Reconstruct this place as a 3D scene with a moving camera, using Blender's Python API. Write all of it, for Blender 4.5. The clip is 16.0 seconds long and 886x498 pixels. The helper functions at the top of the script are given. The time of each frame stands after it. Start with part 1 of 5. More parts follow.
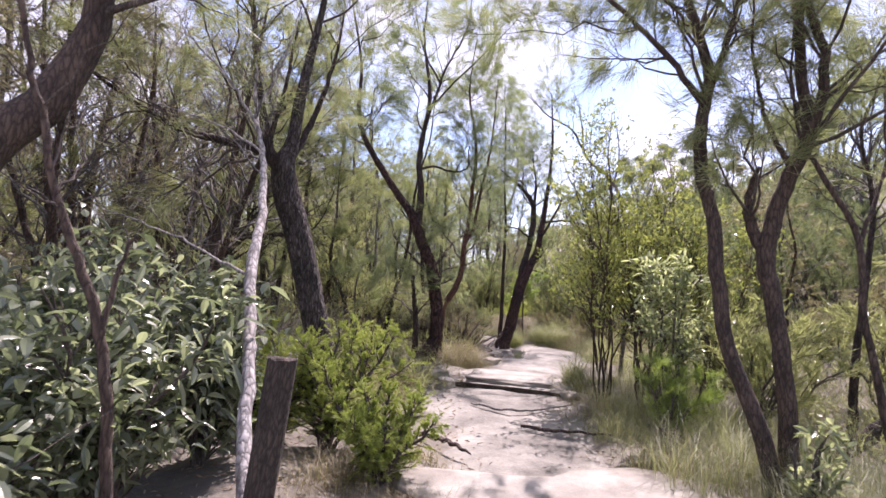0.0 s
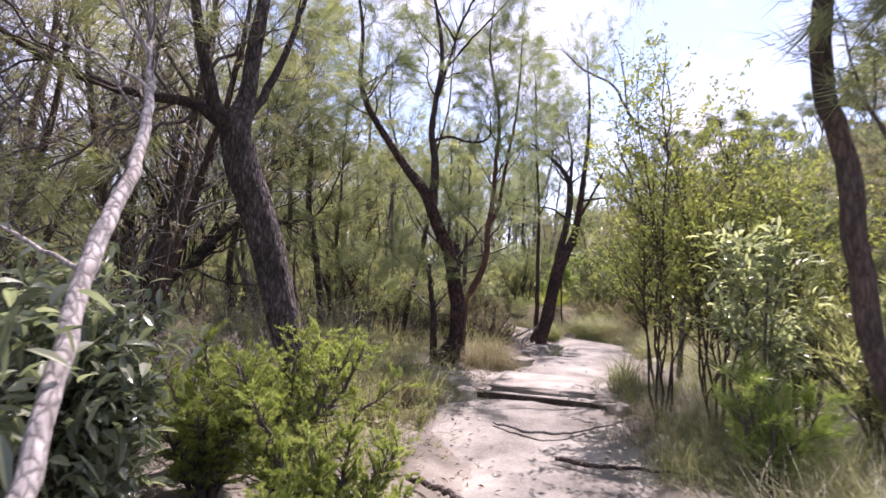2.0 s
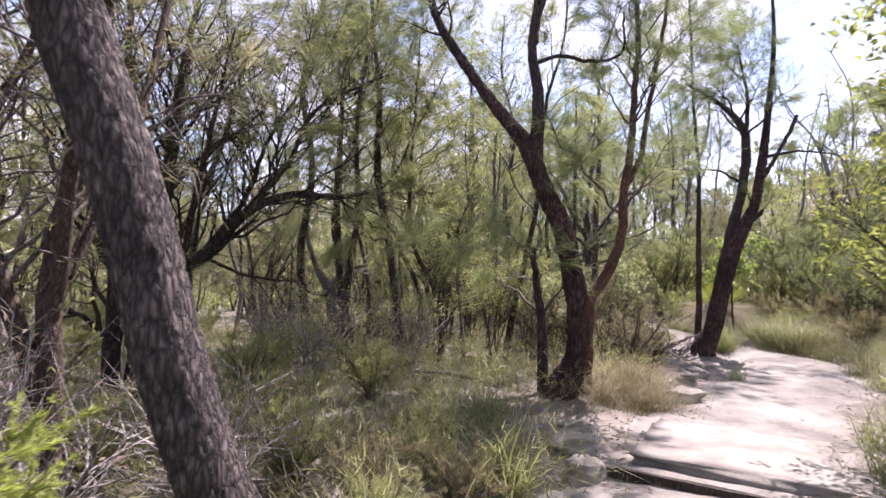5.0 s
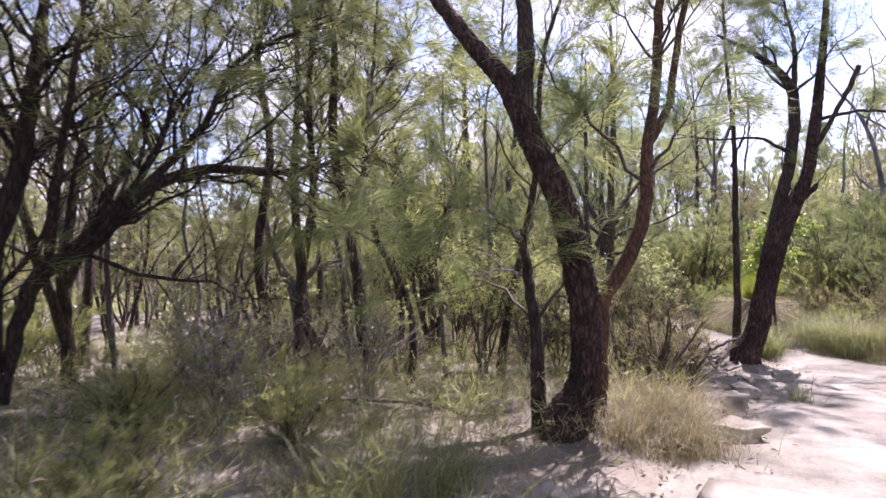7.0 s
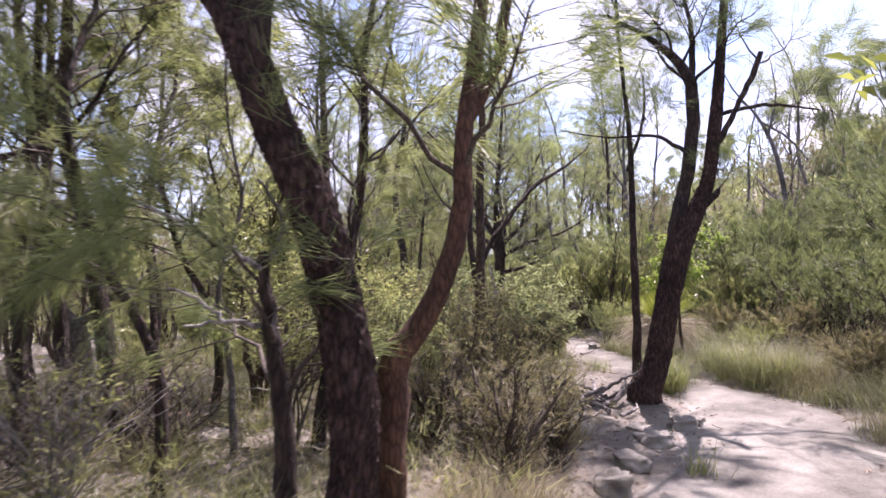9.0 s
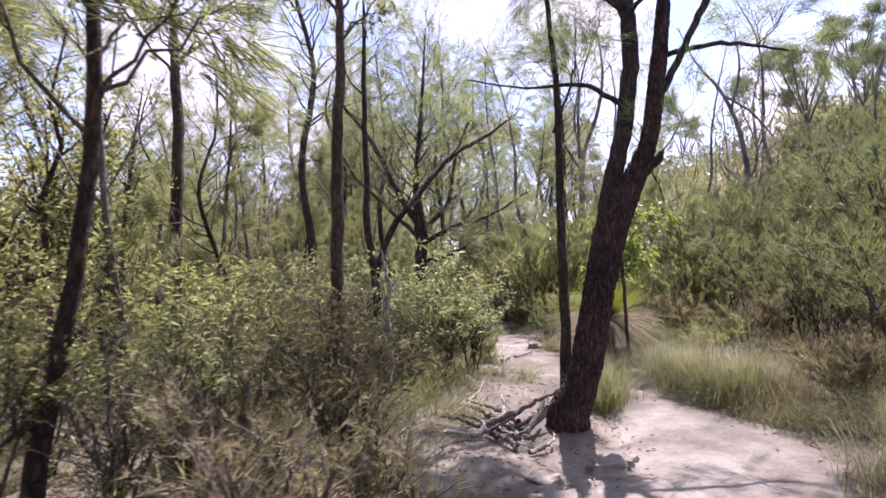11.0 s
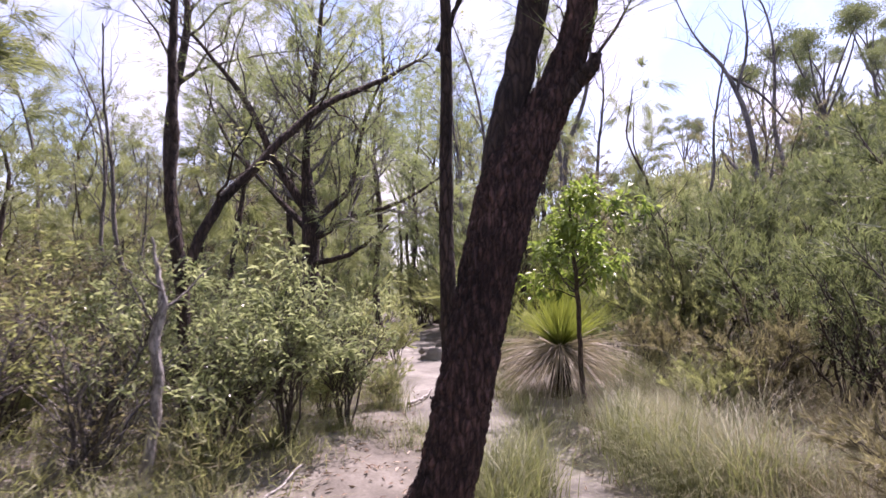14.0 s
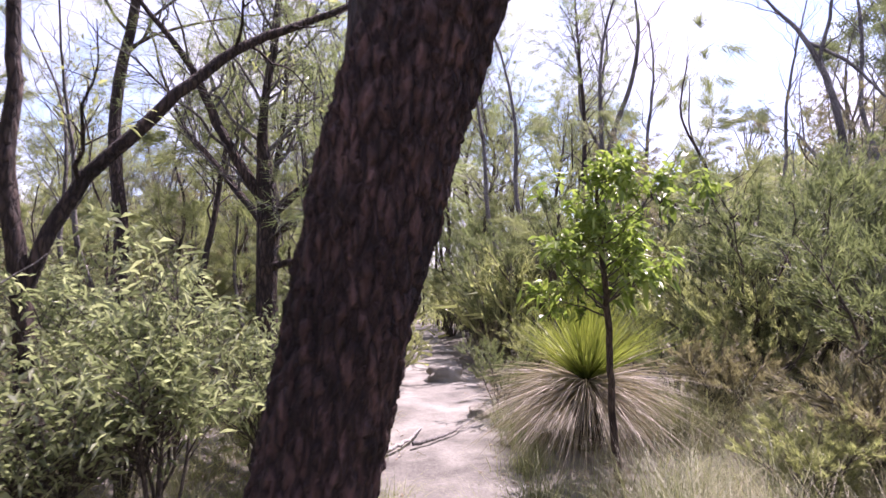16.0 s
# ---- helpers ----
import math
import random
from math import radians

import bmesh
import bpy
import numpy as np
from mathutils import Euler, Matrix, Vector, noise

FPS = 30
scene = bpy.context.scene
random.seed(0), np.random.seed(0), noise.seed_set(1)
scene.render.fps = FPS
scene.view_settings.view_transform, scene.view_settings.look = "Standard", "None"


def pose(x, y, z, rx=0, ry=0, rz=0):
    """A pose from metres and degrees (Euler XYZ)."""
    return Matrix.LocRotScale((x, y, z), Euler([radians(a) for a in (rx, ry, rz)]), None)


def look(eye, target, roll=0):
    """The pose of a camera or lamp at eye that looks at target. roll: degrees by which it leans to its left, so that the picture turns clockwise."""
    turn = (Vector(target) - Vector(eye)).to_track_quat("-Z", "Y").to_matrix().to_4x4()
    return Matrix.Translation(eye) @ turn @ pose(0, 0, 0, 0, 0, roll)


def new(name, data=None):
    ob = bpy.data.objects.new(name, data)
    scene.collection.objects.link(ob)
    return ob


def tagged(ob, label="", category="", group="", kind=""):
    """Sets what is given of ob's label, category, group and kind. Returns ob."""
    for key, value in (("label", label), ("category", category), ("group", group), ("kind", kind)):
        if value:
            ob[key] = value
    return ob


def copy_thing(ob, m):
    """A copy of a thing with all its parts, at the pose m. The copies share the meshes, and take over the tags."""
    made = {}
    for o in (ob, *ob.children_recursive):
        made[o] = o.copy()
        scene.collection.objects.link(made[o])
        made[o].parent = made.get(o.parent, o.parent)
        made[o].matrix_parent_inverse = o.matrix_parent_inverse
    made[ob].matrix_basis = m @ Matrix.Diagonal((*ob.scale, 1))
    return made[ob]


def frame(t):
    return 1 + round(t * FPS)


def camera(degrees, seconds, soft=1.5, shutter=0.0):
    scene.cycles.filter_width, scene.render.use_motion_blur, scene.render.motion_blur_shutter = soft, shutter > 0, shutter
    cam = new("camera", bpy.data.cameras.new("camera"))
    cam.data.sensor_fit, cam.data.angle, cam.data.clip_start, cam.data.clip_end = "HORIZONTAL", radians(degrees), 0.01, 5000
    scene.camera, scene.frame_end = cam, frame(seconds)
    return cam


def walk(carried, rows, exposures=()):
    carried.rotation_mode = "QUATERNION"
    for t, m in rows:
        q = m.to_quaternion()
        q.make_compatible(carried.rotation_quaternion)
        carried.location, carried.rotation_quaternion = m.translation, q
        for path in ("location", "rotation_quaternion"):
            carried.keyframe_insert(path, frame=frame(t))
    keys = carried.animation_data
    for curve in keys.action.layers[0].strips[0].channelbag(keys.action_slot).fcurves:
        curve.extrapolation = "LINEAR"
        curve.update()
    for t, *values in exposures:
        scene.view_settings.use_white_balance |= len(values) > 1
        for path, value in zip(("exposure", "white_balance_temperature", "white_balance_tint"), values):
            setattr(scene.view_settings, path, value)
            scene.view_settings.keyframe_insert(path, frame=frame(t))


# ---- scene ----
cam = camera(77.6, 16.0, soft=1.5, shutter=0.45)
METRES, EYE, TILT, LEAN, TURN = 15.0, 1.5, 5.0, -3.5, 0.0
ROWS = [
    (0.0, 0.0, 0.0, 0.0, -0.0, 0.0, -0.0),
    (0.5, 0.0056, 0.0193, 0.001, 1.31, -0.82, 0.85),
    (1.0, 0.0106, 0.0415, -0.0025, 2.29, -0.71, 1.23),
    (1.5, 0.0145, 0.0694, -0.0044, 2.64, -1.13, 1.22),
    (2.0, 0.0207, 0.1011, -0.0059, 4.01, -1.09, 1.81),
    (2.5, 0.0225, 0.1354, -0.0093, 6.42, -1.09, 2.03),
    (3.0, 0.03, 0.1662, -0.0086, 7.26, -1.8, 1.99),
    (3.5, 0.0334, 0.1989, -0.0078, 9.89, -1.37, 2.63),
    (4.0, 0.0324, 0.2356, -0.0123, 13.88, -1.2, 2.45),
    (6.5, 0.0194, 0.3799, -0.0349, 20.07, -1.11, 4.74),
    (7.0, 0.023, 0.412, -0.0345, 19.91, -1.25, 4.79),
    (7.5, 0.0332, 0.4451, -0.032, 18.75, -0.8, 5.34),
    (8.0, 0.0397, 0.4782, -0.0362, 16.32, -0.49, 4.97),
    (8.5, 0.0494, 0.51, -0.0378, 14.0, -0.7, 4.94),
    (9.0, 0.0618, 0.5439, -0.036, 13.01, -0.7, 5.35),
    (9.5, 0.0742, 0.5781, -0.0379, 11.91, -0.84, 5.21),
    (12.0, 0.1273, 0.7278, -0.0557, 10.04, -2.59, 5.85),
    (12.5, 0.1371, 0.7608, -0.0556, 10.39, -1.76, 5.61),
    (13.0, 0.1428, 0.7955, -0.0578, 10.65, -1.66, 4.92),
    (13.5, 0.1536, 0.8211, -0.0643, 10.72, -1.69, 4.59),
    (14.0, 0.1647, 0.8501, -0.0713, 10.84, -1.04, 4.59),
    (14.5, 0.171, 0.8792, -0.0725, 11.16, -0.99, 4.33),
    (15.0, 0.1801, 0.9107, -0.0732, 12.84, -0.63, 4.5),
    (15.5, 0.1806, 0.9397, -0.0762, 14.86, -0.22, 4.61),
    (16.0, 0.1805, 0.9641, -0.0787, 15.83, -0.3, 4.5),
]
walk(cam, [(t, pose(0, 0, EYE, TILT, LEAN, TURN) @ pose(METRES * x, METRES * y, METRES * z, 90 + pitch, roll, yaw)) for t, x, y, z, yaw, pitch, roll in ROWS], exposures=[(0.0, 1.44, 6330, 35), (3.0, 1.48, 6350, 35), (6.5, 1.68, 6300, 36), (8.5, 1.58, 6300, 37), (12.5, 1.39, 6320, 39), (14.0, 1.42, 6280, 40), (16.0, 1.62, 6180, 41)])

# ---- sun, sky, exposure ----
SUN_AZ, SUN_EL = 24.0, 64.0          # degrees clockwise from +y, above the horizon
world = bpy.data.worlds.new("sky")
scene.world = world
world.use_nodes = True
wn = world.node_tree
sky = wn.nodes.new("ShaderNodeTexSky")
sky.sky_type = "NISHITA"
sky.sun_disc = False
sky.sun_elevation, sky.sun_rotation = radians(SUN_EL), radians(SUN_AZ)
sky.air_density, sky.dust_density, sky.ozone_density = 1.0, 0.7, 1.2
# thin broken cloud over the whole sky
heaven = wn.nodes.new("ShaderNodeTexCoord")
puffs = wn.nodes.new("ShaderNodeTexNoise")
puffs.inputs["Scale"].default_value, puffs.inputs["Detail"].default_value, puffs.inputs["Roughness"].default_value = 3.2, 7.0, 0.58
veil = wn.nodes.new("ShaderNodeValToRGB")
veil.color_ramp.elements[0].position, veil.color_ramp.elements[1].position = 0.42, 0.66
cloudy = wn.nodes.new("ShaderNodeMix")
cloudy.data_type = "RGBA"
cloudy.inputs["B"].default_value = (4.6, 4.6, 4.75, 1)
wn.links.new(heaven.outputs["Generated"], puffs.inputs["Vector"])
wn.links.new(puffs.outputs["Fac"], veil.inputs["Fac"])
wn.links.new(veil.outputs["Color"], cloudy.inputs[0])
wn.links.new(sky.outputs[0], cloudy.inputs["A"])
wn.links.new(cloudy.outputs["Result"], wn.nodes["Background"].inputs[0])
wn.nodes["Background"].inputs[1].default_value = 0.11
sun = new("sun", bpy.data.lights.new("sun", "SUN"))
sun.data.energy, sun.data.angle, sun.data.color = 4.5, radians(0.5), (1.0, 0.945, 0.87)
a, e = radians(SUN_AZ), radians(SUN_EL)
sun.matrix_world = look((0, 0, 0), (-math.sin(a) * math.cos(e), -math.cos(a) * math.cos(e), -math.sin(e)))


# ---- materials ----
def srgb(r, g, b):
    return tuple((c / 12.92 if c <= 0.04045 else ((c + 0.055) / 1.055) ** 2.4) for c in (r / 255, g / 255, b / 255)) + (1,)


def node(mat, kind, **values):
    n = mat.node_tree.nodes.new(kind)
    for key, value in values.items():
        n.inputs[key].default_value = value
    return n


def material(name, roughness=0.8):
    mat = bpy.data.materials.new(name)
    mat.use_nodes = True
    mat.node_tree.nodes["Principled BSDF"].inputs["Roughness"].default_value = roughness
    return mat


def ramp(mat, stops):
    n = mat.node_tree.nodes.new("ShaderNodeValToRGB")
    els = n.color_ramp.elements
    els[0].position, els[0].color = stops[0]
    els[1].position, els[1].color = stops[-1]
    for p, c in stops[1:-1]:
        els.new(p).color = c
    return n


def leaf_material(name, dark, mid, light, gloss=0.45, through_light=0.4, spread=1.0, shine=0.5):
    """A leaf: colour varies leaf by leaf, patch by patch, and light passes through."""
    mat = material(name, gloss)
    t, links = mat.node_tree, mat.node_tree.links
    bsdf = t.nodes["Principled BSDF"]
    bsdf.inputs["Specular IOR Level"].default_value = shine
    geo = t.nodes.new("ShaderNodeNewGeometry")
    col = ramp(mat, [(0.0, dark), (0.5, mid), (1.0, light)])
    tex = t.nodes.new("ShaderNodeTexCoord")
    noise_n = node(mat, "ShaderNodeTexNoise", Scale=2.2, Detail=3.0)
    links.new(tex.outputs["Object"], noise_n.inputs["Vector"])
    mix = t.nodes.new("ShaderNodeMath")
    mix.operation = "MULTIPLY_ADD"
    mix.inputs[1].default_value = 0.55 * spread
    links.new(geo.outputs["Random Per Island"], mix.inputs[0])
    sub = t.nodes.new("ShaderNodeMath")
    sub.operation = "MULTIPLY_ADD"
    sub.inputs[1].default_value, sub.inputs[2].default_value = 0.9, -0.22
    links.new(noise_n.outputs["Fac"], sub.inputs[0])
    links.new(sub.outputs[0], mix.inputs[2])
    links.new(mix.outputs[0], col.inputs["Fac"])
    links.new(col.outputs["Color"], bsdf.inputs["Base Color"])
    glow = t.nodes.new("ShaderNodeBsdfTranslucent")
    warm = t.nodes.new("ShaderNodeMix")
    warm.data_type, warm.blend_type = "RGBA", "MULTIPLY"
    warm.inputs[0].default_value = 1.0
    warm.inputs["B"].default_value = (1.38, 1.48, 1.02, 1)
    links.new(col.outputs["Color"], warm.inputs["A"])
    links.new(warm.outputs["Result"], glow.inputs["Color"])
    both = t.nodes.new("ShaderNodeMixShader")
    both.inputs[0].default_value = through_light
    links.new(bsdf.outputs[0], both.inputs[1])
    links.new(glow.outputs[0], both.inputs[2])
    links.new(both.outputs[0], t.nodes["Material Output"].inputs["Surface"])
    return mat


def bark_material(name, dark, light, scale=1.0, relief=0.6, patch=None):
    """Furrowed bark: long upright plates, shade painted into the furrows between them, with paler patches."""
    mat = material(name, 0.92)
    t, links = mat.node_tree, mat.node_tree.links
    bsdf = t.nodes["Principled BSDF"]
    tex = t.nodes.new("ShaderNodeTexCoord")
    mapping = t.nodes.new("ShaderNodeMapping")
    mapping.inputs["Scale"].default_value = (36 * scale, 36 * scale, 9.5 * scale)
    links.new(tex.outputs["Object"], mapping.inputs["Vector"])
    fine = node(mat, "ShaderNodeTexNoise", Scale=1.0, Detail=5.0, Roughness=0.65)
    plates = t.nodes.new("ShaderNodeTexVoronoi")
    plates.feature = "DISTANCE_TO_EDGE"
    plates.inputs["Scale"].default_value = 1.0
    warp = t.nodes.new("ShaderNodeMix")
    warp.data_type, warp.blend_type = "RGBA", "LINEAR_LIGHT"
    warp.inputs[0].default_value = 0.55
    links.new(mapping.outputs[0], fine.inputs["Vector"])
    links.new(mapping.outputs[0], warp.inputs["A"])
    links.new(fine.outputs["Color"], warp.inputs["B"])
    links.new(warp.outputs["Result"], plates.inputs["Vector"])
    big = node(mat, "ShaderNodeTexNoise", Scale=3.0, Detail=4.0)
    links.new(tex.outputs["Object"], big.inputs["Vector"])
    add = t.nodes.new("ShaderNodeMath")
    add.operation = "MULTIPLY"
    links.new(fine.outputs["Fac"], add.inputs[0])
    links.new(big.outputs["Fac"], add.inputs[1])
    col = ramp(mat, [(0.12, dark), (0.42, light)] if patch is None else [(0.10, dark), (0.28, light), (0.45, patch)])
    links.new(add.outputs[0], col.inputs["Fac"])
    # furrow shade put into the bark colour; the same ramp shapes the bump
    crack_shade = ramp(mat, [(0.0, (0.18, 0.18, 0.18, 1)), (0.16, (0.72, 0.75, 0.75, 1)), (0.4, (1, 1, 1, 1))])
    links.new(plates.outputs["Distance"], crack_shade.inputs["Fac"])
    mul = t.nodes.new("ShaderNodeMix")
    mul.data_type, mul.blend_type = "RGBA", "MULTIPLY"
    mul.inputs[0].default_value = 0.8
    links.new(col.outputs["Color"], mul.inputs["A"])
    links.new(crack_shade.outputs["Color"], mul.inputs["B"])
    links.new(mul.outputs["Result"], bsdf.inputs["Base Color"])
    bump = t.nodes.new("ShaderNodeBump")
    bump.inputs["Strength"].default_value, bump.inputs["Distance"].default_value = relief, 0.03
    rise = t.nodes.new("ShaderNodeMath")
    rise.operation = "MULTIPLY_ADD"
    rise.inputs[1].default_value = 0.7
    links.new(fine.outputs["Fac"], rise.inputs[0])
    links.new(crack_shade.outputs["Color"], rise.inputs[2])
    links.new(rise.outputs[0], bump.inputs["Height"])
    links.new(bump.outputs[0], bsdf.inputs["Normal"])
    return mat


def earth_material(name, stops, grain=1.0, roughness=0.95, relief=0.5, speck=None):
    """Soil, sand or stone: stains, grain and specks of litter."""
    mat = material(name, roughness)
    t, links = mat.node_tree, mat.node_tree.links
    bsdf = t.nodes["Principled BSDF"]
    tex = t.nodes.new("ShaderNodeTexCoord")
    wide = node(mat, "ShaderNodeTexNoise", Scale=1.3 * grain, Detail=8.0, Roughness=0.62)
    fine = node(mat, "ShaderNodeTexNoise", Scale=38.0 * grain, Detail=4.0, Roughness=0.7)
    for n in (wide, fine):
        links.new(tex.outputs["Object"], n.inputs["Vector"])
    m = t.nodes.new("ShaderNodeMath")
    m.operation = "MULTIPLY_ADD"
    m.inputs[1].default_value = 0.35
    links.new(fine.outputs["Fac"], m.inputs[0])
    half = t.nodes.new("ShaderNodeMath")
    half.operation = "MULTIPLY_ADD"
    half.inputs[1].default_value, half.inputs[2].default_value = 1.0, -0.15
    links.new(wide.outputs["Fac"], half.inputs[0])
    links.new(half.outputs[0], m.inputs[2])
    col = ramp(mat, stops)
    links.new(m.outputs[0], col.inputs["Fac"])
    out = col.outputs["Color"]
    if speck:
        dots = t.nodes.new("ShaderNodeTexVoronoi")
        dots.inputs["Scale"].default_value = 26.0
        warp = t.nodes.new("ShaderNodeMapping")
        warp.inputs["Scale"].default_value = (1.0, 2.1, 1.0)
        links.new(tex.outputs["Object"], warp.inputs["Vector"])
        links.new(warp.outputs[0], dots.inputs["Vector"])
        near = ramp(mat, [(0.14, (1, 1, 1, 1)), (0.2, (0, 0, 0, 1))])
        links.new(dots.outputs["Distance"], near.inputs["Fac"])
        where = ramp(mat, [(0.5, (0, 0, 0, 1)), (0.62, (1, 1, 1, 1))])
        links.new(wide.outputs["Fac"], where.inputs["Fac"])
        both = t.nodes.new("ShaderNodeMath")
        both.operation = "MULTIPLY"
        links.new(near.outputs["Color"], both.inputs[0])
        links.new(where.outputs["Color"], both.inputs[1])
        mix = t.nodes.new("ShaderNodeMix")
        mix.data_type = "RGBA"
        mix.inputs["B"].default_value = speck
        links.new(both.outputs[0], mix.inputs[0])
        links.new(out, mix.inputs["A"])
        out = mix.outputs["Result"]
    links.new(out, bsdf.inputs["Base Color"])
    bump = t.nodes.new("ShaderNodeBump")
    bump.inputs["Strength"].default_value, bump.inputs["Distance"].default_value = relief, 0.03
    links.new(m.outputs[0], bump.inputs["Height"])
    links.new(bump.outputs[0], bsdf.inputs["Normal"])
    return mat


BARK_DARK = bark_material("dark_bark", (0.03, 0.02, 0.017, 1), (0.15, 0.10, 0.082, 1), 0.8, 0.9)
BARK_PLATED = bark_material("plated_bark", (0.038, 0.021, 0.018, 1), (0.185, 0.104, 0.088, 1), 0.9, 1.0)
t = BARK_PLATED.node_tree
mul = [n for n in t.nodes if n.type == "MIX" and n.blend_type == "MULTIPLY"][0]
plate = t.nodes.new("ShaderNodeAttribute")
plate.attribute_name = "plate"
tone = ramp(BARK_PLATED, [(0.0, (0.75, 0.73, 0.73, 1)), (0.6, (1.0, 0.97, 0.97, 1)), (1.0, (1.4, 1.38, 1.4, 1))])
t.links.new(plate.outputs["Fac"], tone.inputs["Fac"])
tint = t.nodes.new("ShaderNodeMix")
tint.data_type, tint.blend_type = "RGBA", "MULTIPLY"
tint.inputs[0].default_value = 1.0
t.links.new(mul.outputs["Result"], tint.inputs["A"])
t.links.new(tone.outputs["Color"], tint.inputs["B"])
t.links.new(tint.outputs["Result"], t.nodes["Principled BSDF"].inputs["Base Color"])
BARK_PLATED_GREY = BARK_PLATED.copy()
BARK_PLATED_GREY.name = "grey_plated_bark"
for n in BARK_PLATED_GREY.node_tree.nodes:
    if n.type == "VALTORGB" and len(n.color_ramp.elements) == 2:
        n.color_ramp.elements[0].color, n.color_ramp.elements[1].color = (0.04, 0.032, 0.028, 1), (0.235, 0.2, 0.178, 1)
BARK_BROWN = bark_material("brown_bark", (0.05, 0.033, 0.025, 1), (0.19, 0.13, 0.095, 1), 1.0, 0.5)
BARK_RED = bark_material("reddish_bark", (0.07, 0.035, 0.022, 1), (0.24, 0.12, 0.075, 1), 1.0, 0.4)
BARK_GREY = bark_material("grey_bark", (0.09, 0.078, 0.07, 1), (0.33, 0.30, 0.28, 1), 1.4, 0.35)
BARK_PALE = bark_material("weathered_wood", (0.21, 0.185, 0.165, 1), (0.46, 0.42, 0.39, 1), 0.75, 0.3, (0.62, 0.585, 0.55, 1))
TIMBER = bark_material("weathered_timber", (0.028, 0.02, 0.015, 1), (0.12, 0.09, 0.066, 1), 1.6, 0.5)
TWIG = bark_material("twig_bark", (0.06, 0.045, 0.036, 1), (0.22, 0.18, 0.15, 1), 2.0, 0.2)
NEEDLE = leaf_material("needle_foliage", (0.095, 0.108, 0.055, 1), (0.205, 0.222, 0.115, 1), (0.33, 0.34, 0.19, 1), 0.45, 0.55)
NEEDLE_BLUE = leaf_material("grey_green_needles", (0.095, 0.12, 0.06, 1), (0.20, 0.235, 0.12, 1), (0.32, 0.34, 0.18, 1), 0.45, 0.55)
OLIVE = leaf_material("olive_leaves", (0.105, 0.115, 0.053, 1), (0.235, 0.245, 0.12, 1), (0.42, 0.42, 0.235, 1), 0.3, 0.58, 1.1, 1.0)
BROWNISH = leaf_material("dull_brown_foliage", (0.095, 0.082, 0.052, 1), (0.19, 0.168, 0.108, 1), (0.31, 0.275, 0.18, 1), 0.55, 0.45)
YELLOW_GREEN = leaf_material("yellow_green_leaves", (0.09, 0.11, 0.03, 1), (0.19, 0.215, 0.06, 1), (0.36, 0.365, 0.12, 1), 0.32, 0.45, 1.1, 0.9)
# the pale end of this ramp paints whitish glare onto single leaves
GLOSSY = leaf_material("glossy_dark_leaves", (0.062, 0.078, 0.048, 1), (0.135, 0.162, 0.10, 1), (0.36, 0.385, 0.275, 1), 0.26, 0.4, 1.3, 0.9)
SILVER = leaf_material("shining_pale_leaves", (0.1, 0.12, 0.065, 1), (0.225, 0.25, 0.148, 1), (0.45, 0.465, 0.31, 1), 0.26, 0.52, 1.2, 1.0)
LIME = leaf_material("bright_green_leaves", (0.14, 0.175, 0.04, 1), (0.26, 0.31, 0.075, 1), (0.42, 0.45, 0.15, 1), 0.5, 0.5)
FRESH = leaf_material("fresh_green_leaves", (0.09, 0.13, 0.03, 1), (0.18, 0.245, 0.055, 1), (0.34, 0.39, 0.11, 1), 0.35, 0.42)
HEATH = leaf_material("heath_foliage", (0.068, 0.085, 0.042, 1), (0.148, 0.172, 0.088, 1), (0.255, 0.275, 0.15, 1), 0.5, 0.45)
GUM = leaf_material("gum_leaves", (0.08, 0.10, 0.055, 1), (0.16, 0.185, 0.10, 1), (0.25, 0.265, 0.15, 1), 0.4, 0.35)
GRASS_GREEN = leaf_material("green_grass", (0.065, 0.078, 0.032, 1), (0.155, 0.17, 0.075, 1), (0.31, 0.30, 0.16, 1), 0.5, 0.4, 1.2)
GRASS_DRY = leaf_material("dry_grass", (0.08, 0.066, 0.036, 1), (0.18, 0.152, 0.083, 1), (0.34, 0.295, 0.185, 1), 0.6, 0.3, 1.2)
SKIRT = leaf_material("dead_grass_tree_leaves", (0.16, 0.13, 0.09, 1), (0.34, 0.29, 0.22, 1), (0.52, 0.46, 0.37, 1), 0.6, 0.25)
SPIKE = leaf_material("grass_tree_leaves", (0.12, 0.15, 0.03, 1), (0.24, 0.28, 0.06, 1), (0.40, 0.40, 0.10, 1), 0.4, 0.35)
LITTER = leaf_material("leaf_litter_pieces", (0.10, 0.07, 0.05, 1), (0.23, 0.165, 0.115, 1), (0.46, 0.38, 0.30, 1), 0.7, 0.1)
# sunlight on the forest floor is put into this lighter leaf colour
FLOOR = leaf_material("sunlit_undergrowth", (0.115, 0.125, 0.055, 1), (0.25, 0.26, 0.125, 1), (0.43, 0.42, 0.24, 1), 0.5, 0.45, 1.2)
SOIL = earth_material("litter_soil", [(0.25, (0.055, 0.048, 0.038, 1)), (0.5, (0.125, 0.112, 0.09, 1)), (0.75, (0.25, 0.232, 0.195, 1))], 1.0, 0.95, 0.8, (0.34, 0.28, 0.21, 1))
SAND = earth_material("pale_sand", [(0.3, (0.06, 0.055, 0.046, 1)), (0.47, (0.145, 0.136, 0.115, 1)), (0.7, (0.29, 0.277, 0.238, 1))], 1.0, 0.95, 0.6, (0.15, 0.11, 0.08, 1))
SANDSTONE = earth_material("pale_sandstone", [(0.25, (0.12, 0.106, 0.088, 1)), (0.5, (0.225, 0.208, 0.175, 1)), (0.75, (0.35, 0.335, 0.29, 1))], 1.8, 0.9, 0.6)


